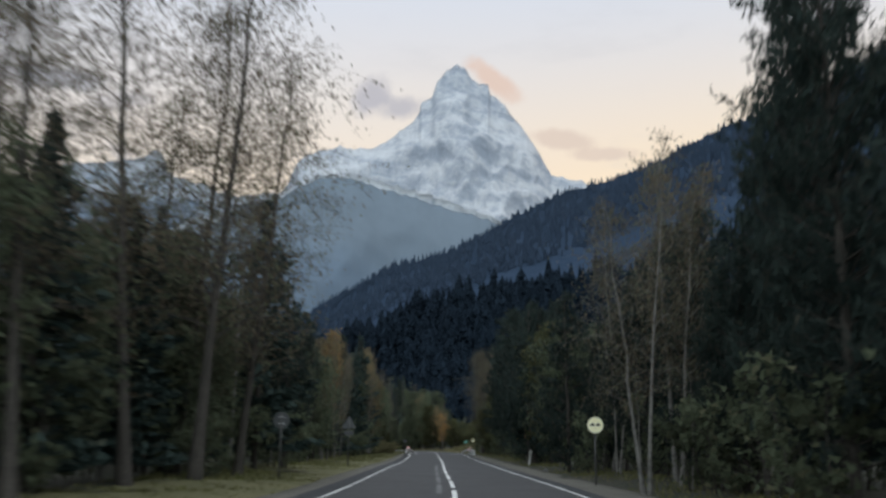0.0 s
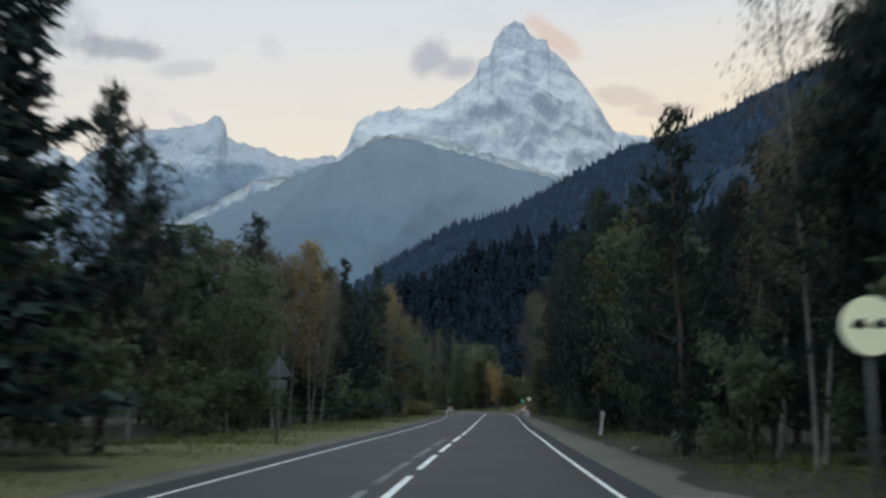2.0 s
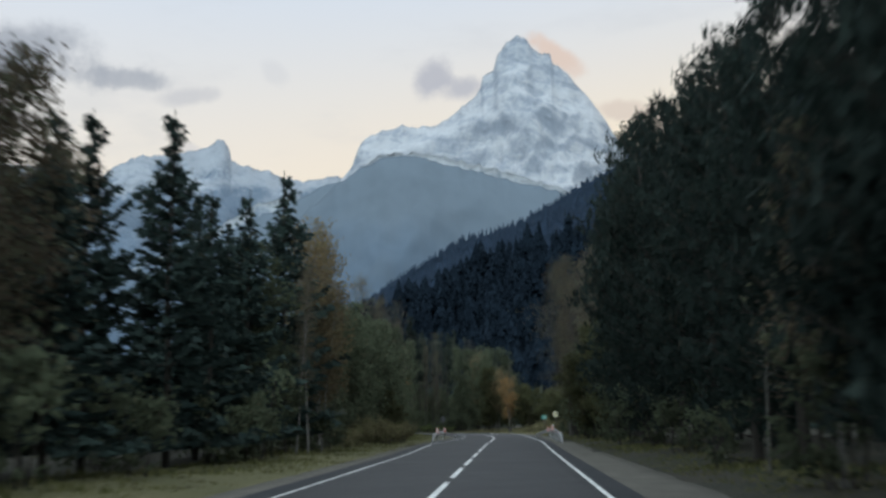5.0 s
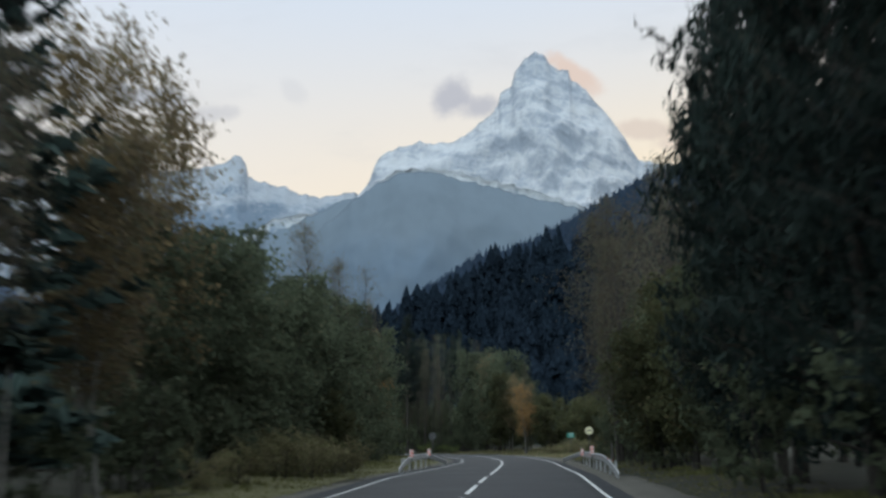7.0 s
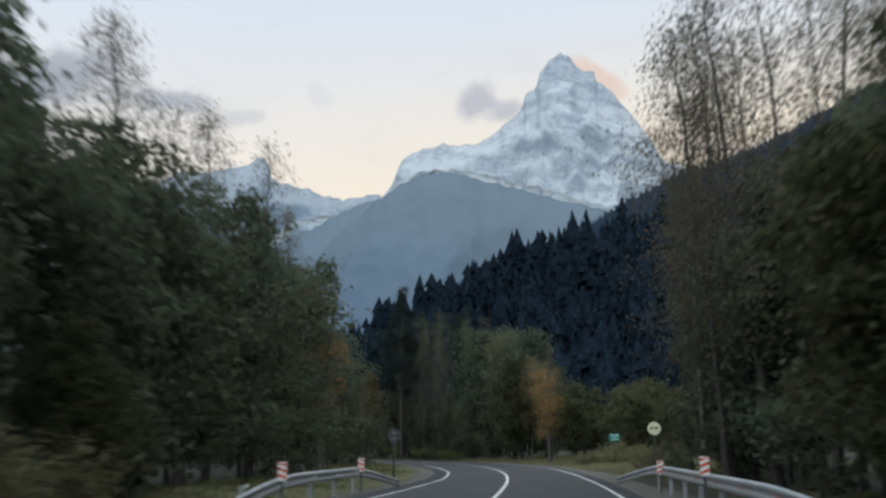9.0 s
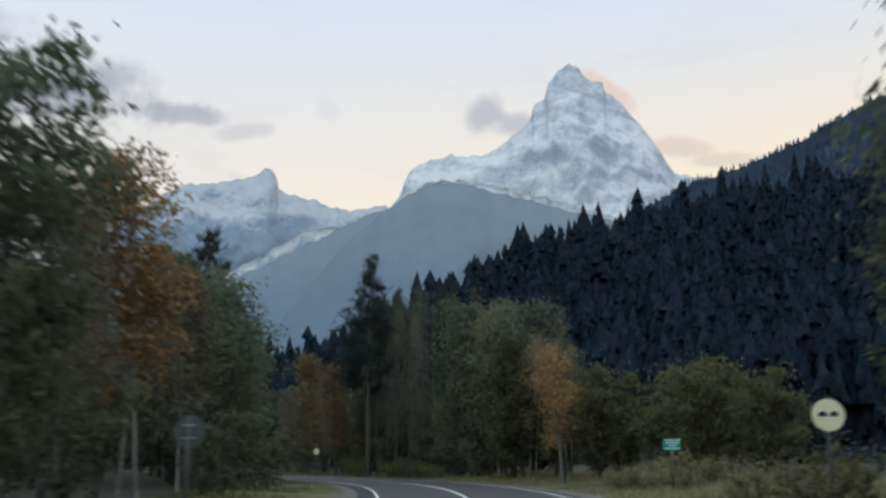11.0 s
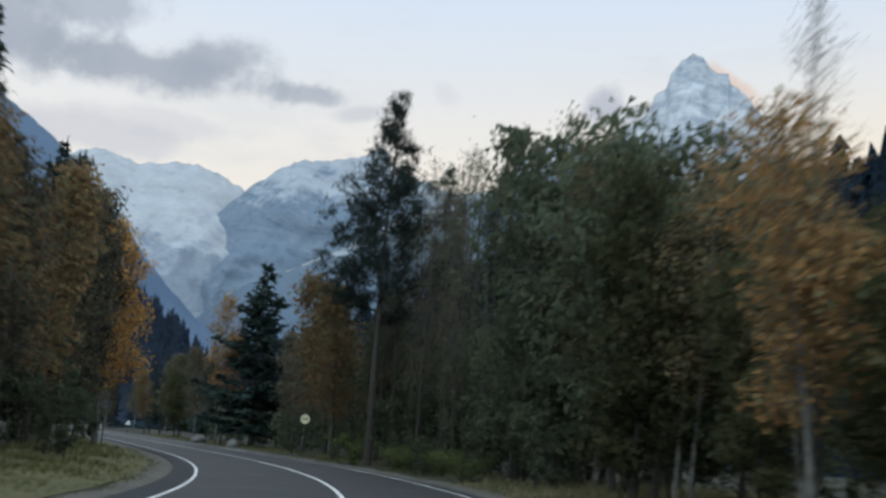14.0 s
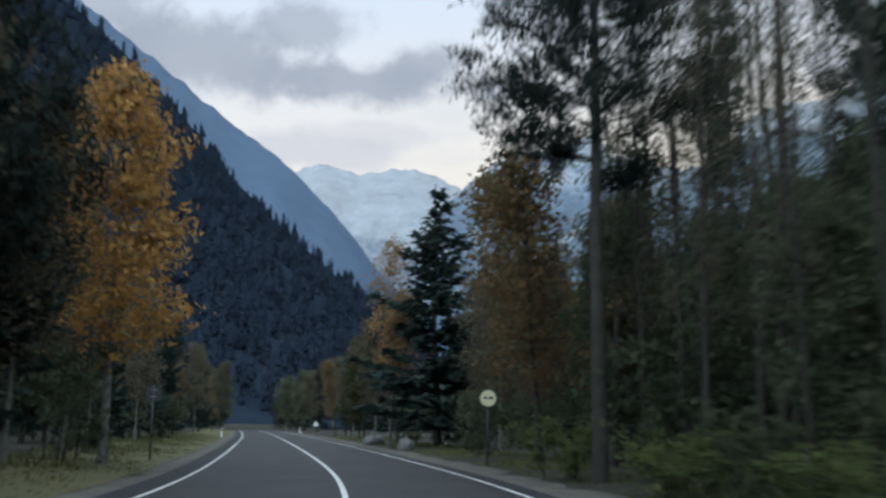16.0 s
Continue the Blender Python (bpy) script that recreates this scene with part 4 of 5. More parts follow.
def plant(kind, s, lat, h, wide=1.0):
    x, y = (float(c) for c in along(s, lat))
    z = float(ground_height(x, y)[0]) - 0.06
    first = kind not in protos
    if first:
        protos[kind] = KINDS[kind]()
    ob, nominal = protos[kind]
    k = h / nominal
    w = k * wide if wide > 0.01 else k
    m = Matrix.Translation((x, y, z)) @ Matrix.Rotation((s * 12.99 + lat * 78.23) % 6.283, 4, "Z")
    if first:
        ob.matrix_basis = m @ Matrix.Diagonal((w, w, k, 1))
    else:
        f = ob.scale
        copy_thing(ob, m @ Matrix.Diagonal((w / f[0], w / f[1], k / f[2], 1)))


# kind, metres along the road, metres to the right of its middle, height
LEFT_1 = [
    ("birch_a", 21, -9.0, 15), ("birch_a", 29, -9.2, 19), ("birch_a", 33, -8.2, 20, 1.0), ("birch_a", 39, -8.0, 16.5, 1.0), ("birch_a", 36, -9.6, 17), ("birch_a", 26, -13, 16), ("birch_a", 41, -12.5, 16), ("birch_c", 17, -10, 14),
    ("spruce_a", 24, -10, 9.5), ("spruce_b", 29, -12, 11), ("spruce_a", 30.5, -9.8, 8.4), ("spruce_b", 35, -10.4, 8.8), ("spruce_a", 41, -11.4, 9.6),  ("spruce_a", 48, -8.9, 13.1), ("pine_a", 54, -8.5, 9.6), ("birch_c", 45, -9.5, 12.5),
    ("spruce_b", 74, -13.5, 9.4), ("pine_young", 76.5, -10.2, 10.4, 1.1), ("brown", 79, -11.4, 9.2), ("brown", 73, -11.2, 8.2), ("pale", 88.5, -11.4, 9.8), ("brown", 93, -10.2, 9.6), ("brown", 44, -10.5, 7), ("green_b", 52, -11, 8.6), ("green_a", 47, -11.8, 8.8), ("brown", 60, -10, 7.5), ("green_a", 66, -10, 8), ("thicket", 63, -15, 6.2), ("thicket", 68.5, -15.5, 6.5), ("thicket", 73.5, -16.5, 6.8), ("thicket", 80, -17, 7), ("green_b", 70, -9, 7),
    ("green_a", 36, -10, 8.8), ("green_b", 40.5, -10.4, 8.8), ("spruce_b", 38, -11.2, 10.2), ("green_b", 26, -10.8, 8.5), ("brown", 31, -10.6, 8.5), ("green_a", 21, -11, 8),
]
LEFT_2 = [
    ("rust", 88, -9.8, 10.4, 0.75), ("spruce_a", 106, -10.3, 12.9, 0.95), ("spruce_b", 111.5, -11, 11), ("spruce_b", 88, -9.5, 9.6), ("spruce_a", 96, -10, 9.6), 
    ("birch_c", 76, -9, 6.8), ("birch_b", 84, -8.9, 10.2, 0.7), ("brown", 80, -10.4, 8.6), ("brown", 86, -11.5, 9.8), ("rust", 82, -10.6, 9.0), ("birch_c", 91, -12, 10.5), ("brown", 94, -12.5, 9.6), ("spruce_a", 99.5, -10.5, 10.8, 0.95),
    ("spruce_b", 115.5, -10.8, 10.6), ("spruce_a", 114.5, -9.8, 11.6), ("green_a", 117.5, -10.8, 9.2), ("spruce_a", 109.5, -9.8, 10.6, 0.9), ("spruce_a", 121.6, -9.5, 14.3), ("pale", 123.5, -8.2, 8.6), ("brown", 125.5, -9.0, 9.0), ("brown", 98, -11.5, 9),
]
LEFT_3 = [
    ("green_a", 131, -10.2, 8.2), ("green_b", 134.5, -10.6, 8.8), ("green_a", 139, -10.5, 9.2), ("green_b", 145, -10.6, 9.6), ("green_a", 149.5, -10, 9.2), ("green_b", 153.5, -10.2, 9.6), ("green_a", 157, -10, 9.8), ("pale", 133, -10.2, 13.0, 1.0), ("pale", 125.5, -9.0, 12.6, 1.1), ("bare", 137, -11.5, 12.5), ("birch_a", 162, -11.5, 14.5, 0.85), ("birch_a", 168, -11.2, 13.5, 0.8), ("birch_a", 177, -10.2, 12, 0.6),
    ("green_a", 161, -10.4, 10), ("green_b", 165.5, -10.6, 10.4), ("green_a", 170, -11, 10.2), ("bare", 163, -9.6, 12), ("bare", 171, -9.6, 13.5), ("green_b", 176, -11, 11.5),
    ("green_a", 182, -10.5, 10), ("amber", 193.5, -10.7, 11.2, 1.2), ("brown", 188, -11, 9), ("brown", 201, -11, 8.5), ("rust", 192, -13, 10.5), ("olive", 153, -8.0, 4.0), ("green_a", 143, -10.8, 9.6), ("green_b", 147.5, -11, 10), ("green_a", 137, -10.8, 9),
]
LEFT_4 = [
    ("green_b", 205, -10.2, 9.0), ("green_a", 212, -11, 9.4), ("rust", 219, -10.2, 8.8), ("green_b", 213, -11.5, 10.6), ("green_a", 217, -13.2, 12), ("pine_a", 221, -12.6, 14.2), ("rust", 229, -10.2, 9.6), ("rust", 234, -11.4, 12.0, 0.9), ("pine_young", 238, -13.4, 15.6), ("brown", 227, -10.6, 9.2), ("green_a", 230, -14, 11), ("spruce_b", 240, -12.6, 16.2), ("rust", 245, -10, 10.6), ("brown", 237, -10.2, 9.6),
    ("gold", 264, -6.9, 12.6, 1.08), ("brown", 259, -8.6, 10), ("brown", 250, -9.2, 11), ("spruce_a", 256, -11, 14), ("spruce_b", 261, -10.6, 16.5), ("pine_a", 258.5, -9.6, 14.5, 1.1), ("brown", 253, -10, 12), ("spruce_b", 272, -13, 17.5), ("brown", 270, -9.2, 9.5),
    ("spruce_a", 280, -9.5, 8.5), ("brown", 290, -9, 8), ("spruce_b", 300, -9.8, 10), ("spruce_a", 312, -9.6, 10), ("spruce_b", 324, -9.5, 10.5), ("brown", 306, -12, 10.5), ("spruce_a", 318, -12.5, 11.5), ("brown", 330, -11, 10), ("spruce_b", 296, -13, 12), ("spruce_b", 286, -13, 11), ("pale", 321, -8.6, 6.5),
]
RIGHT_1 = [
    ("pine_b", 24.5, 9.2, 15.2, 0.8), ("pine_b", 28.5, 10.2, 15.5, 0.85), ("pine_b", 32.5, 11.8, 12.5), ("pine_b", 21, 11.2, 14), ("pine_a", 31.0, 8.6, 7.6), ("shrub", 26.5, 8.2, 3.0), ("shrub", 29, 9.0, 3.4), ("shrub", 112, -8.6, 2.6), ("shrub", 117, -8.8, 2.8), ("shrub", 108, -8.8, 2.4), ("shrub", 122, -8.4, 2.2), ("shrub", 33, 8.6, 3.2), ("birch_b", 32.2, 6.15, 11.6, 1.2), ("shrub", 31, 8.0, 2.6), ("pine_a", 36, 9.5, 7.5), ("pine_b", 36, 12.5, 11), ("pine_b", 44, 13, 11.5), ("birch_c", 40, 8.6, 13),
    ("birch_b", 49.5, 7.9, 13.6, 0.75), ("birch_c", 45, 10, 14), ("birch_c", 58.5, 8.8, 9.5), ("birch_c", 55.5, 8.9, 10), ("pine_young", 57.2, 6.8, 10.0, 1.15), ("pine_a", 61, 9.6, 8.6), ("pine_young", 59, 9.7, 9.4), ("pine_a", 63, 11.5, 10), ("green_a", 50, 9.8, 6.4), ("pine_b", 40.5, 10.0, 10.8), ("pine_b", 46, 10.2, 11.4), ("pine_b", 49, 9.8, 10.4), ("pine_b", 52.5, 10.8, 10.8), ("pine_b", 58, 11.6, 10.5), ("pine_b", 64, 9.8, 8.8), ("green_a", 70, 8.4, 8.8), ("pine_young", 70.5, 8.8, 10.2), ("pine_young", 76, 8.6, 10.8), ("pine_young", 86, 8.2, 12.8), ("pine_a", 47, 9, 9.5),
    ("birch_c", 37.5, 8.2, 11), ("pine_a", 53, 9.2, 7.8),
]
RIGHT_2 = [
    ("olive", 76, 8.0, 9.8), ("pine_a", 72, 8.2, 9.7), ("pine_young", 82, 6.8, 12.5, 1.0), ("pine_young", 85, 7.4, 13.4), ("pine_a", 81, 9, 12.7), ("green_b", 78, 8.6, 9.6), ("pine_a", 87.5, 8.2, 12.4), ("pine_b", 93, 9.4, 12.6), ("pine_a", 84, 7.6, 10), ("pine_b", 99, 9.2, 13.5),
    ("pine_b", 105, 9.4, 14), ("pine_b", 111, 9.4, 15), ("pine_b", 118, 9.3, 16), ("pine_b", 122, 11.5, 17.5), ("pine_b", 127.5, 11.5, 17.5), ("pine_b", 125, 9.2, 17.5), ("pine_b", 132, 9.4, 18.5), ("pine_b", 136.5, 10.0, 17, 0.8), ("pine_b", 144.5, 10.8, 9.6, 0.8), ("pine_b", 140.5, 10.0, 18.5, 0.75), ("rust", 82, 7.2, 7), ("brown", 90, 7.3, 6.5),
    ("pine_b", 96, 13, 13), ("pine_b", 115, 12.5, 16),
]
RIGHT_3 = [
    ("olive", 150, 7.8, 8.2), ("olive", 146, 8.6, 8.4), ("bare", 167, 7.3, 16.5), ("birch_a", 169, 7.8, 16.5), ("birch_a", 164.5, 8.3, 16.5), ("birch_a", 161, 9.0, 16), ("bare", 165.5, 9.4, 17), ("bare", 170, 8.8, 17), ("bare", 176, 10, 18), ("pine_b", 166, 9.0, 9.6, 0.85), ("bare", 162, 10, 15), ("birch_a", 151, 9.5, 15.2, 0.8), ("birch_a", 146.5, 10, 14, 0.7), ("birch_a", 174, 8.8, 16), ("olive", 158, 9.4, 8.8), ("green_b", 163.5, 9.2, 9.8), ("pine_b", 161, 10.8, 10.2, 0.9),
    ("green_b", 168.5, 9.4, 10.8), ("green_a", 173, 9.8, 10.8), ("green_b", 178, 10, 10.4), ("green_a", 182.5, 11, 9.2), ("green_a", 159.5, 10.6, 8.6), ("green_a", 168, 9.2, 7.6), ("green_b", 173, 9, 7.6), ("green_a", 179, 10.2, 8.2), ("birch_c", 172, 7.4, 12), ("green_b", 154, 8.8, 8.5), ("green_a", 142, 9.5, 9),
]
RIGHT_4 = [
    ("amber", 219, 7.7, 7.8, 1.3), ("bare", 219.6, 8.0, 10.4, 0.7), ("bush", 209, 12.4, 5.2), ("bush", 213.5, 11.6, 5.4), ("bush", 218, 10.8, 5.8), ("bush", 206, 14.5, 4.6), ("shrub", 221, 13.5, 3.0), ("shrub", 226, 14.5, 3.0), ("shrub", 231, 15.5, 3.2), ("shrub", 216, 17, 3.0), ("bush", 215, 14, 6), ("olive", 226, 10, 6.8), ("olive", 222, 11, 6.5),
    ("green_a", 238, 9.4, 13.4), ("green_b", 239.5, 11.2, 13.6), ("green_b", 242, 9.2, 8.5), ("bare", 239.5, 9.8, 15.2), ("pale", 235, 9.2, 12.6, 1.1), ("pale", 228.5, 9.2, 9.4, 1.1), ("green_b", 233, 9.2, 12), ("olive", 230, 8.6, 9.5), ("green_b", 236, 12.5, 13), ("pale", 223, 9.6, 8.6, 0.9),
    ("green_a", 229, 11, 9),
]
RIGHT_5 = [
    ("pine_tall", 255.6, 6.4, 20.9, 1.15), ("spruce_a", 294, 8.7, 16.9, 1.5), ("amber", 297.5, 6.3, 13.6, 0.9), ("rust", 275, 9.8, 12.9, 1.15), ("brown", 281, 9.6, 9.0), ("brown", 287, 10.4, 9.5), ("brown", 270.5, 8.6, 8.5), ("rust", 263, 8.8, 9.0), ("rust", 266.5, 7.7, 10.8, 1.1), ("green_b", 262.5, 9.4, 10.5, 0.7),
    ("pine_thin", 250, 11, 17.2), ("pine_thin", 262, 12.5, 18.9), ("pine_thin", 254, 14.5, 18.6), ("brown", 314, 7.2, 9.5), ("olive", 326, 7.4, 9), ("spruce_a", 322, 10, 11), ("brown", 336, 7.6, 10), ("spruce_b", 345, 8.4, 11), ("brown", 352, -9, 10),
    ("spruce_a", 350, -10.8, 11), ("rust", 349, 7.0, 8.4), ("spruce_b", 358, 9, 11), ("spruce_a", 366, -9, 10.5), ("brown", 372, 8.6, 10), ("brown", 404, 8, 9.5), ("rust", 392, -8, 8), ("brown", 384, -9, 9), ("spruce_b", 398, -10, 12), ("spruce_a", 410, 9.5, 12),
    ("green_a", 246, 10.6, 6.8), ("green_b", 250, 10.2, 7.4), ("green_a", 255, 10.4, 7.6), ("green_b", 260, 11, 7.8), ("low_bush", 257.5, 5.9, 1.3, 1.1), ("low_bush", 251.0, 7.4, 1.1, 1.3), ("low_bush", 250.6, 6.6, 0.95, 1.4), ("low_bush", 248.2, 6.8, 0.9, 1.3), ("shrub", 246.5, 6.2, 1.7), ("green_b", 258, 14, 7.5), ("green_a", 252, 16, 7.5), ("green_b", 265, 12, 7), ("green_a", 272, 11, 7),
]
RIGHT_6 = [
    ("aspen", 253.5, 9.6, 16.5), ("aspen", 257.5, 9.4, 17), ("aspen", 260.5, 10.6, 17.5), ("aspen", 256, 12.2, 18), ("aspen", 251, 8.9, 15.5), ("aspen", 248, 9.6, 15), ("aspen", 245.5, 10.4, 15), ("aspen", 250.2, 9.9, 16), ("aspen", 263.5, 9.6, 17), ("aspen", 266, 12, 17.5), ("aspen", 259, 15, 18.5), ("aspen", 252, 13, 17), ("aspen", 247, 12.4, 16.5), ("aspen", 270, 13, 17),
    ("aspen", 254.6, 8.7, 17), ("aspen", 252.4, 9.9, 16.5), ("aspen", 255.2, 11.2, 18), ("aspen", 258.6, 11.4, 17.5), ("aspen", 248.6, 11.6, 16), ("aspen", 244.2, 9.6, 14.5), ("aspen", 261.8, 8.8, 16.5),
    ("bare", 255.5, 10.8, 18), ("bare", 262, 12, 18), ("birch_a", 258.4, 8.6, 17.5, 0.5), ("birch_a", 253.4, 8.3, 15.5, 0.5), ("birch_a", 249.6, 8.8, 14, 0.5), ("pine_thin_b", 249.4, 10.4, 15), ("pine_thin_b", 260, 17, 18.5), ("pine_thin", 266, 15, 18), ("green_b", 248, 14.5, 6), ("green_a", 254, 15, 6.5), ("green_b", 261, 15, 6.5), ("green_a", 243, 12, 7), ("low_bush", 245.6, 7.2, 0.9, 1.3), ("low_bush", 242.6, 7.0, 0.8, 1.3), ("green_a", 268, 14, 7),
]
SAPLINGS = [
    ("dry_bush", 136.5, -8.0, 1.0), ("dry_bush", 141.5, -6.9, 1.2), ("dry_bush", 144, -7.0, 1.2), ("dry_bush", 147, -6.8, 1.1), ("dry_bush", 150, -6.9, 1.0), ("dry_bush", 140.5, -7.7, 1.2), ("dry_bush", 144.5, -8.1, 1.3), ("dry_bush", 148.2, -7.6, 1.0), ("dry_bush", 132.5, -8.2, 0.9), ("dry_bush", 142.5, -9.0, 1.4), ("dry_bush", 150.5, -8.6, 1.1), ("dry_bush", 184, 7.6, 1.2), ("dry_bush", 187, 8.4, 1.0), ("dry_bush", 191, 8.0, 0.9), ("dry_bush", 203.5, 8.0, 0.8), ("dry_bush", 206, 8.4, 1.0), ("dry_bush", 208.5, 9.4, 0.9), ("dry_bush", 205.2, 9.6, 1.0), ("dry_bush", 210.5, 8.2, 0.7), ("dry_bush", 207, 7.4, 0.7), ("dry_bush", 213.2, 9.0, 0.7), ("dry_bush", 202, 9.4, 1.1),
    ("sapling", 60.6, 6.7, 3.4), ("sapling", 96, 7.5, 3.6), ("sapling", 75.2, -8.9, 6.0), ("sapling", 77.0, -9.0, 6.4), ("sapling", 67.5, -8.9, 5.2), ("birch_c", 86.4, -8.6, 8.8, 0.7), ("sapling", 78.6, -8.8, 6.5), ("birch_c", 120.4, -8.2, 9.4, 0.7), ("birch_c", 118.6, -8.4, 9.0, 0.7),
    ("sapling", 119.5, -8.0, 6.5), ("sapling", 271, -8.6, 4.6), ("birch_c", 174.5, 7.8, 12.5, 0.6), ("sapling", 41.5, 7.6, 4.5), ("sapling", 33.6, 7.6, 4.2), ("shrub", 64.5, -9.2, 2.6), ("shrub", 70.5, -9.4, 2.8),
]
FAR_END = [(kind, 418 + 11 * k + j * 4, side * (7.6 + 1.5 * ((k + j) % 3)), 8.5 + 1.3 * ((k * 2 + j) % 4)) for k in range(9) for j, (side, kind) in enumerate(((1, "thicket"), (-1, "thicket"), (1, "spruce_b" if k % 2 else "brown"), (-1, "spruce_a" if k % 2 else "brown")))]
for section in (FAR_END, SAPLINGS, RIGHT_6, LEFT_1, LEFT_2, LEFT_3, LEFT_4, RIGHT_1, RIGHT_2, RIGHT_3, RIGHT_4, RIGHT_5):
    for row in section:
        plant(*row)
# undergrowth and second rows
for k in range(34):
    s = -6 + k * 9.7
    plant("shrub", s + plant_rng.uniform(-2, 2), -plant_rng.uniform(8.2, 10.5), plant_rng.uniform(1.8, 3.6))
    if s < 60 or s > 228:
        plant("shrub", s + plant_rng.uniform(-2, 2), plant_rng.uniform(9.5, 12.5), plant_rng.uniform(2.4, 3.8))
    if not 185 < s < 228:
        plant("shrub", s + plant_rng.uniform(-2, 2), plant_rng.uniform(7.2, 9.5), plant_rng.uniform(1.8, 3.4))
for k in range(22):
    plant("shrub", 34 + 3.9 * k, -12.2 - 1.3 * (k % 3), 2.6 + 0.3 * (k % 4))
for k in range(44):
    s = -8 + k * 7.7
    plant(plant_rng.choice(("thicket", "thicket", "thicket", "spruce_b")), s, -plant_rng.uniform(13, 19), plant_rng.uniform(6.8, 9.2) if s < 240 else plant_rng.uniform(6, 9))
    if not 184 < s < 262:
        plant(plant_rng.choice(("thicket", "thicket", "thicket", "spruce_b")), s, plant_rng.uniform(14, 18), plant_rng.uniform(8, 11) if s > 140 else plant_rng.uniform(9, 13))

# deeper woods, one mass of conifers on either side
n = 1700
ws, wl = rng.uniform(-40, 420, n), rng.uniform(20, 75, n) * rng.choice([-1, 1], n)
ok = ~((ws > 175) & (ws < 275) & (wl > 0))
wx, wy = along(ws[ok], wl[ok])
wlat, _ = off_road(wx, wy)
ok = np.abs(wlat) > 17
wx, wy = wx[ok], wy[ok]
wz = ground_height(wx, wy)
tagged(new("deep_woods", mesh_of("deep_woods", *simple_conifers(rng, np.stack([wx, wy, wz - 0.2], 1), rng.uniform(6.5, 10, len(wx)), 5, 5, 0.22), NEEDLE)), "dark conifer woods behind the roadside trees", "forest", kind="stuff")

# ---- grass on the verges ----


def grass(name, label, count, s0, s1, l0, l1, h0, h1, seed, mat=GRASS):
    g = np.random.default_rng(seed)
    s, u = g.uniform(s0, s1, count), g.random(count)
    lat = l0 + (l1 - l0) * u
    x, y = along(s, lat)
    z = ground_height(x, y) - 0.02
    tall = g.uniform(h0, h1, count) * (0.35 + 0.65 * np.clip(np.abs(u) * 2.0, 0, 1)) * (0.8 + 0.35 * waves(x, y, 1.0))
    a, lean = g.uniform(0, 6.3, count), g.normal(size=(count, 2)) * 0.35
    w = g.uniform(0.018, 0.05, count)
    p = np.stack([x, y, z], 1)
    side = np.stack([np.cos(a), np.sin(a), np.zeros(count)], 1) * w[:, None]
    tip = p + np.stack([lean[:, 0] * tall, lean[:, 1] * tall, tall], 1)
    v = np.stack([p - side, p + side, tip], 1).reshape(-1, 3)
    return tagged(new(name, mesh_of(name, v, np.arange(count * 3).reshape(-1, 3), mat)), label, "grass", kind="stuff")


grass("verge_grass", "yellowing long grass on the roadside verge", 60000, -10, 345, -4.9, -10.5, 0.08, 0.30, 91)
grass("verge_grass", "dry short grass beyond the gravel shoulder", 42000, -10, 345, 5.7, 10.0, 0.07, 0.22, 92)
grass("clearing_grass", "pale dry grass in the clearing by the bend", 24000, 184, 240, 5.4, 18.0, 0.25, 0.6, 93, LEAF_DRY)

# ---- signs, rails, posts ----


def upright(name, label, category, s, lat, turn=0.0, group="", sink=0.15):
    x, y = (float(c) for c in along(s, lat))
    e = new(name)
    e.matrix_basis = Matrix.Translation((x, y, float(ground_height(x, y)[0]) - sink)) @ Matrix.Rotation(heading(s) + turn, 4, "Z")
    return tagged(e, label, category, group=group)


def disc(r, thick, m):
    bm = rod(r, thick, 40, m)
    return bm


FACE = Matrix.Rotation(radians(90), 4, "X")


def round_sign(s, lat, zc, label, facing=True, r=0.305):
    e = upright("road_sign", label, "road sign", s, lat, 0.0 if facing else math.pi, "round road signs")
    part("post", from_bm("post", rod(0.035, zc + 0.42, 12, Matrix.Translation((0, 0.06, (zc + 0.42) / 2))), POST_GREY, True), e)
    zc = zc + 0.13
    plate = part("plate", from_bm("plate", disc(r, 0.02, Matrix.Translation((0, 0, zc)) @ FACE), SIGN_BACK), e, "grey metal plate")
    part("face", from_bm("face", disc(r - 0.006, 0.006, Matrix.Translation((0, -0.0135, zc)) @ FACE), SIGN_FACE), plate, "pale yellow reflective face")
    for dx in (-0.105, 0.105):
        bm = box(0.165, 0.004, 0.05, Matrix.Translation((dx, -0.019, zc)), 0.0)
        top = box(0.10, 0.004, 0.04, Matrix.Translation((dx, -0.019, zc + 0.045)), 0.0)
        me = bpy.data.meshes.new("tmp")
        top.to_mesh(me)
        bm.from_mesh(me)
        top.free()
        part("car_mark", from_bm("car_mark", bm, BLACK), plate, "plain black car-like mark")
    for dz in (-0.12, 0.12):
        part("bracket", from_bm("bracket", box(0.22, 0.03, 0.03, Matrix.Translation((0, 0.025, zc + dz))), STEEL), plate)
    return e


round_sign(38.6, 5.3, 2.24, "round pale yellow road sign with black marks on a thin post")
round_sign(180.5, 6.75, 2.19, "round pale yellow road sign beside the bend, partly behind twigs")
round_sign(267.8, 6.05, 2.41, "round pale yellow road sign on a post before dark pines")
round_sign(38.5, -6.37, 2.20, "grey back of a round road sign on a thin post", False)
round_sign(180, -5.16, 2.02, "grey back of a round road sign past the bridge", False)
round_sign(269.5, -6.07, 2.43, "grey back of a round road sign under a golden tree", False)


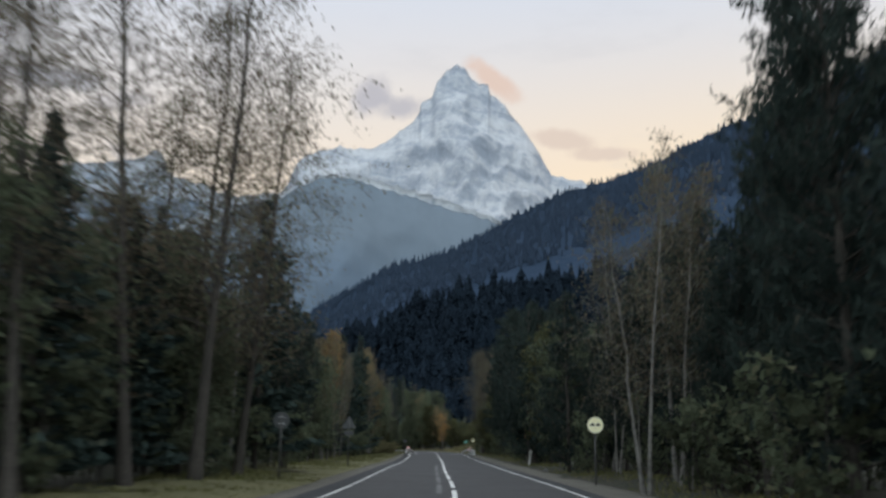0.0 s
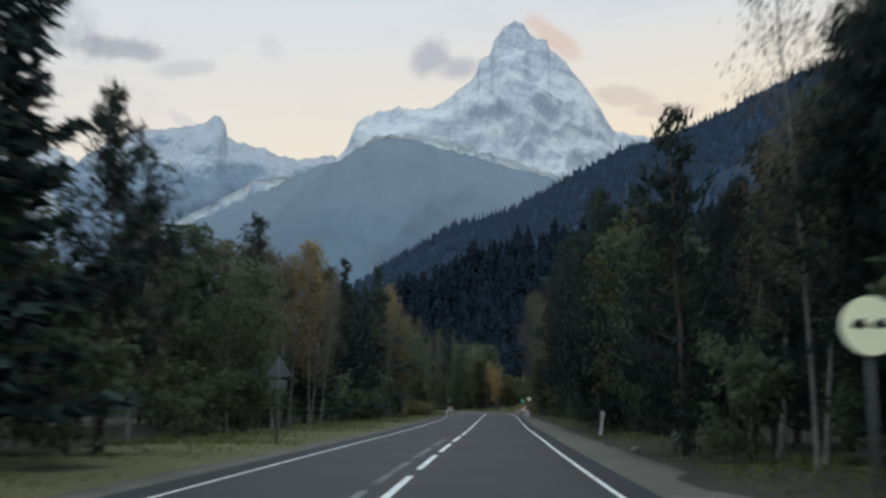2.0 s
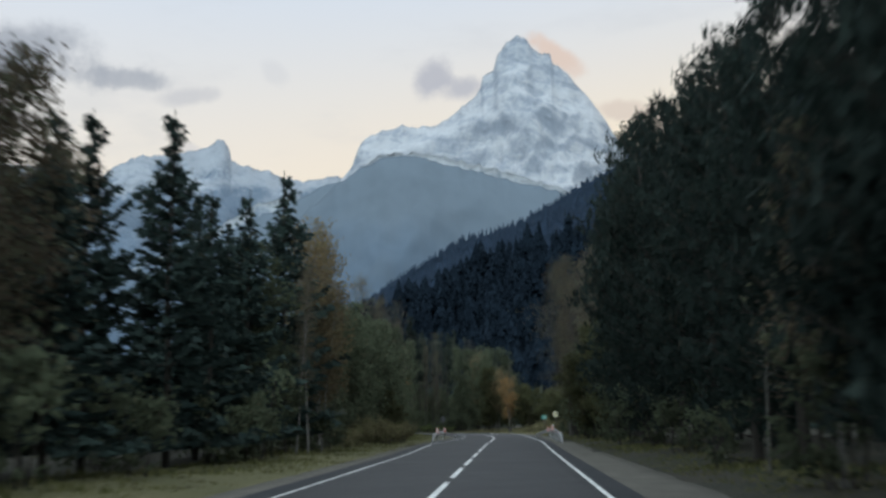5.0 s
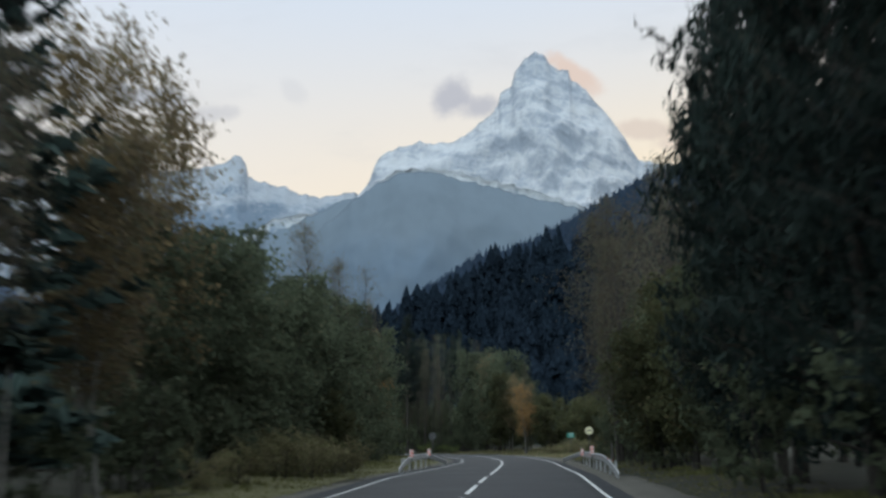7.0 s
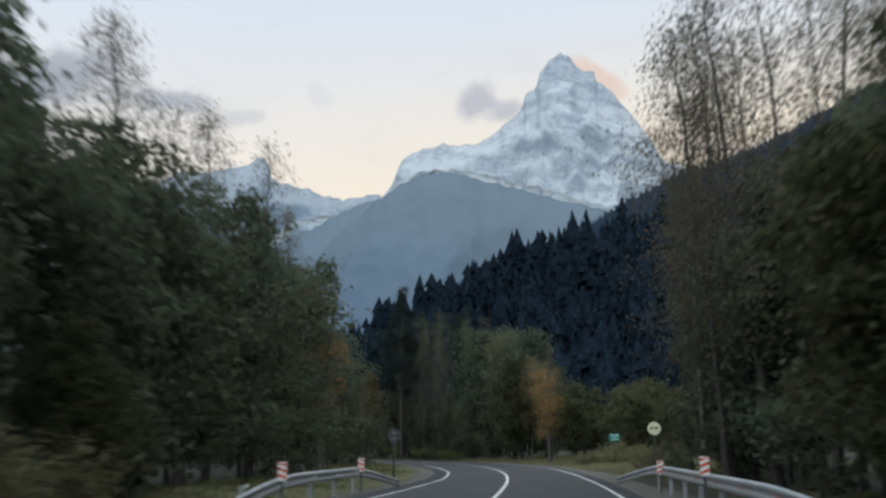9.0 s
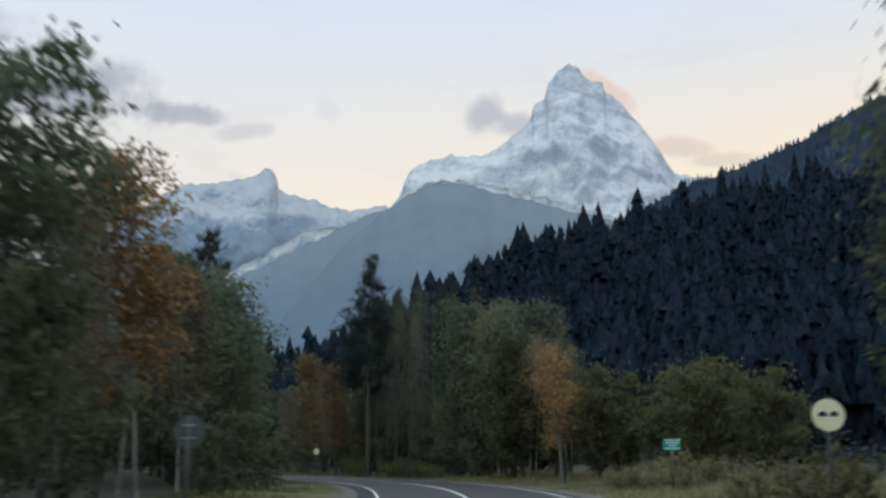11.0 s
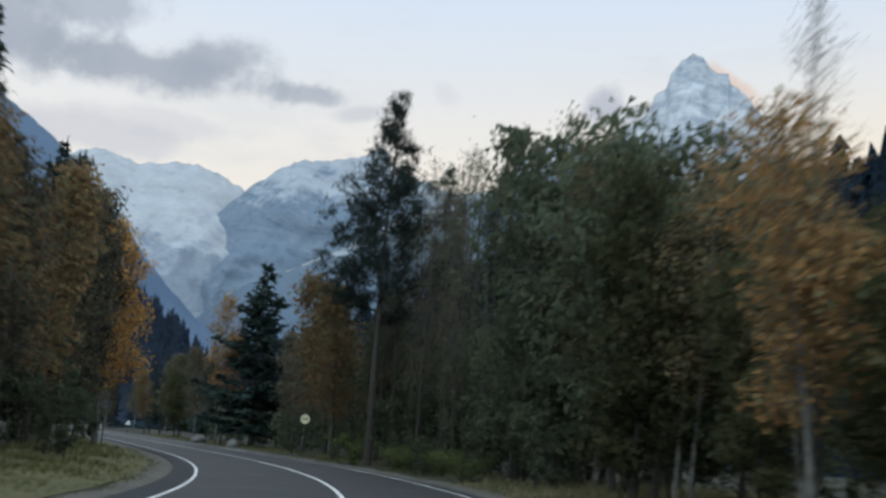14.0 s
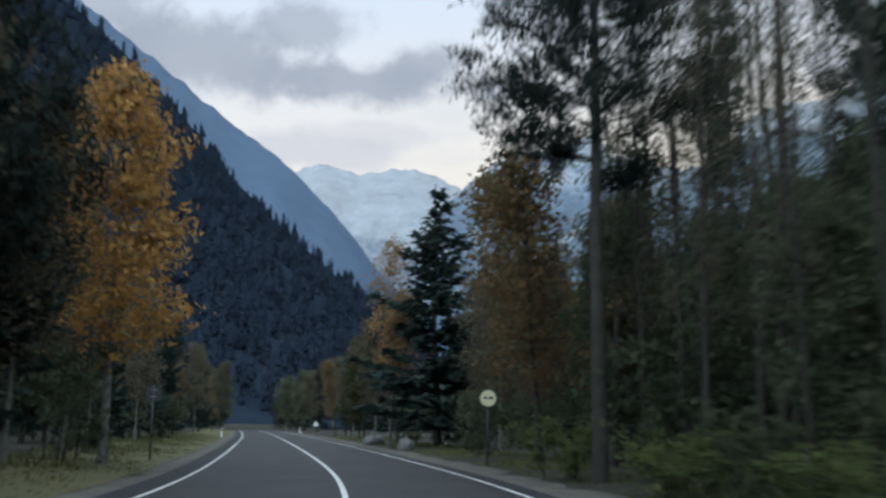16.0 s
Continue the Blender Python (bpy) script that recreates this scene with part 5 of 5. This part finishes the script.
def triangle_sign(s, lat, zc, label, facing, size=0.9):
    e = upright("warning_sign", label, "road sign", s, lat, 0.0 if facing else math.pi, "triangular road signs")
    part("post", from_bm("post", rod(0.035, zc + 0.45, 12, Matrix.Translation((0, 0.05, (zc + 0.45) / 2))), POST_GREY, True), e)
    zc += 0.15
    bm = bmesh.new()
    h = size * 0.866
    fr = [bm.verts.new((x, -0.01, zc + z)) for x, z in ((-size / 2, -h / 3), (size / 2, -h / 3), (0, 2 * h / 3))]
    bk = [bm.verts.new((v.co.x, 0.01, v.co.z)) for v in fr]
    bm.faces.new(fr), bm.faces.new(bk[::-1])
    for k in range(3):
        bm.faces.new((fr[k], bk[k], bk[(k + 1) % 3], fr[(k + 1) % 3]))
    bmesh.ops.bevel(bm, geom=[ed for ed in bm.edges if abs(ed.verts[0].co.y - ed.verts[1].co.y) > 0.01], offset=0.05, segments=3, affect="EDGES")
    part("plate", from_bm("plate", bm, WHITE if facing else SIGN_BACK), e)
    if not facing:
        part("lower_plate", from_bm("lower_plate", box(0.55, 0.02, 0.28, Matrix.Translation((0, 0, zc - 0.52)), 0.004), SIGN_BACK), e)
    return e


triangle_sign(62.5, -5.81, 2.52, "grey back of a triangular warning sign with a plate below", False)
triangle_sign(348, 4.6, 1.4, "small white triangular sign far down the road", True, 0.7)

board = upright("direction_board", "small green board with white lines of writing on a post", "sign board", 202.5, 8.46)
part("post", from_bm("post", rod(0.04, 2.0, 12, Matrix.Translation((0, 0.06, 1.0))), POST_GREY, True), board)
panel = part("panel", from_bm("panel", box(0.72, 0.025, 0.47, Matrix.Translation((0, 0, 2.05)), 0.006), GREEN), board, "green panel")
for dz, w in ((0.175, 0.64), (0.065, 0.54), (-0.045, 0.33), (-0.155, 0.62)):
    part("text_bar", from_bm("text_bar", box(w, 0.006, 0.042, Matrix.Translation((0.02, -0.016, 2.05 + dz))), PALE_TEAL), panel, "white bar of writing")


def w_beam(s0, s1, lat, flip, far_end, near_end):
    """A guard rail's beam in its ribbed section, flaring and sinking at the ends."""
    ss = np.linspace(s0, s1, 40)
    prof = [(0.0, 0.155), (0.045, 0.115), (0.045, 0.06), (0.0, 0.02), (0.0, -0.02), (0.045, -0.06), (0.045, -0.115), (0.0, -0.155)]
    v = []
    for s in ss:
        e = max(0.0, 1 - (s1 - s) / far_end) if far_end else 0.0
        b = max(0.0, 1 - (s - s0) / near_end) if near_end else 0.0
        drop = 0.45 * e * e + 0.58 * b * b
        shift = (1.0 * e * e) * -flip
        for o, z in prof:
            x, y = along(s, lat + shift - flip * o)
            v.append((float(x), float(y), 0.62 - drop + z * (1 - 0.2 * e)))
    k = len(prof)
    f = [(a * k + j, a * k + j + 1, (a + 1) * k + j + 1, (a + 1) * k + j) for a in range(len(ss) - 1) for j in range(k - 1)]
    me = mesh_of("beam", v, f, STEEL)
    return me


def guard_rail(s0, s1, lat, label, flip, far_end, near_end, marks):
    e = new("guard_rail")
    tagged(e, label, "guard rail")
    beam = part("beam", w_beam(s0, s1, lat, flip, far_end, near_end), e, "ribbed galvanised beam")
    sol = beam.modifiers.new("thick", "SOLIDIFY")
    sol.thickness = 0.006
    s = s0 + 2.0
    k = 0
    while s < s1 - 1.5:
        x, y = (float(c) for c in along(s, lat + flip * 0.05))
        part("rail_post", from_bm("rail_post", box(0.10, 0.06, 0.95, Matrix.Translation((x, y, 0.15)) @ Matrix.Rotation(heading(s), 4, "Z"), 0.008), STEEL), e)
        x, y = (float(c) for c in along(s, lat - flip * 0.055))
        part("reflector", from_bm("reflector", box(0.05, 0.07 if flip < 0 else 0.03, 0.07 if flip < 0 else 0.03, Matrix.Translation((x, y, 0.62)) @ Matrix.Rotation(heading(s), 4, "Z"), 0.01), WHITE if flip < 0 else RED), e, "small square reflector")
        s += 3.0
        k += 1
    for sm, zc, side in marks:
        marker_board(sm, lat + flip * 0.0 - (0.08 if flip > 0 else -0.12), zc, side)
    return e


def marker_board(s, lat, zc, side):
    """A striped hazard board above the rail."""
    e = upright("hazard_board", "red and white striped hazard board at the bridge rail", "hazard board", s, lat, 0.0, "hazard boards", 0.1)
    part("stem", from_bm("stem", rod(0.025, zc + 0.3, 8, Matrix.Translation((0, 0.03, (zc + 0.3) / 2))), POST_GREY), e)
    plate = part("plate", from_bm("plate", box(0.20, 0.02, 0.42, Matrix.Translation((0, 0, zc + 0.1)), 0.004), WHITE), e, "white plate")
    for k in range(3):
        bm = bmesh.new()
        z = zc + 0.1 - 0.19 + k * 0.145
        low_, high_ = (0.0, 0.085) if side > 0 else (0.085, 0.0)
        pts = [(-0.098, z + low_), (0.098, z + high_), (0.098, z + high_ + 0.07), (-0.098, z + low_ + 0.07)]
        pts = [(x, min(max(q, zc - 0.105), zc + 0.305)) for x, q in pts]
        lo = [bm.verts.new((x, -0.0145, q)) for x, q in pts]
        hi_ = [bm.verts.new((x, -0.0105, q)) for x, q in pts]
        bm.faces.new(lo), bm.faces.new(hi_[::-1])
        for j in range(4):
            bm.faces.new((lo[j], hi_[j], hi_[(j + 1) % 4], lo[(j + 1) % 4]))
        part("stripe", from_bm("stripe", bm, RED), plate, "slanting red stripe")
    return e


guard_rail(151.5, 168.5, -4.62, "galvanised steel guard rail along the bridge edge", -1, 3.0, 7.0, [(156, 0.95, -1), (166, 0.92, -1)])
guard_rail(141, 170.5, 5.05, "galvanised steel guard rail along the bridge edge", 1, 4.0, 10.0, [(156.3, 1.0, 1), (165.5, 0.8, 1)])

stake = upright("marker_stake", "leaning weathered concrete marker post in the verge", "marker post", 76.5, 6.25, 0.0, "", 0.3)
stake.matrix_basis = stake.matrix_basis @ Matrix.Rotation(radians(7), 4, "Y")
part("shaft", from_bm("shaft", box(0.15, 0.15, 1.35, Matrix.Translation((0, 0, 0.67)), 0.02), CONCRETE), stake)
part("cap", from_bm("cap", box(0.20, 0.19, 0.22, Matrix.Translation((0, 0, 1.30)), 0.03), CONCRETE), stake)

for s, lat in ((384, 4.9), (330, -5.4)):
    p = upright("delineator_post", "short white roadside delineator post", "delineator", s, lat, 0.0, "delineators", 0.1)
    part("shaft", from_bm("shaft", box(0.11, 0.06, 1.0, Matrix.Translation((0, 0, 0.5)), 0.02), WHITE), p)
    part("band", from_bm("band", box(0.114, 0.064, 0.16, Matrix.Translation((0, 0, 0.82)), 0.01), BLACK), p, "black band")


def boulder(s, lat, size, seed, label, mat=STONE):
    g = np.random.default_rng(seed)
    bm = bmesh.new()
    bmesh.ops.create_icosphere(bm, subdivisions=3, radius=1.0)
    for v in bm.verts:
        c = v.co.normalized()
        v.co = c * (1 + 0.22 * noise.noise(c * 1.7 + Vector((seed, 0, 0))) + 0.07 * noise.noise(c * 5 + Vector((0, seed, 0))))
    x, y = (float(c) for c in along(s, lat))
    bmesh.ops.transform(bm, matrix=Matrix.Rotation(g.uniform(0, 6), 4, "Z") @ Matrix.Diagonal((size[0], size[1], size[2], 1)), verts=bm.verts)
    ob = new("boulder", from_bm("boulder", bm, mat, True))
    ob.location = (x, y, float(ground_height(x, y)[0]) + size[2] * 0.35)
    return tagged(ob, label, "boulder", group="boulders")


boulder(153, -8.4, (0.55, 0.5, 0.45), 1, "pale grey boulder in the grass by the rail")
boulder(151.5, -9.4, (0.5, 0.42, 0.38), 2, "pale grey boulder in the grass by the rail")
boulder(63.5, 7.8, (0.36, 0.32, 0.24), 3, "dark mossy boulder at the wood's edge", MOSSY)
boulder(60.9, 5.9, (0.16, 0.14, 0.11), 7, "small pale stone at the edge of the gravel", STONE_DULL)
boulder(66, 8.2, (0.48, 0.36, 0.28), 4, "dark mossy boulder at the wood's edge", MOSSY)
boulder(303, 5.8, (1.25, 0.6, 0.5), 5, "long dull grey boulder beside the far bend", STONE_DULL)
boulder(289, 6.0, (0.5, 0.45, 0.45), 6, "dull grey boulder beside the far bend", STONE_DULL)
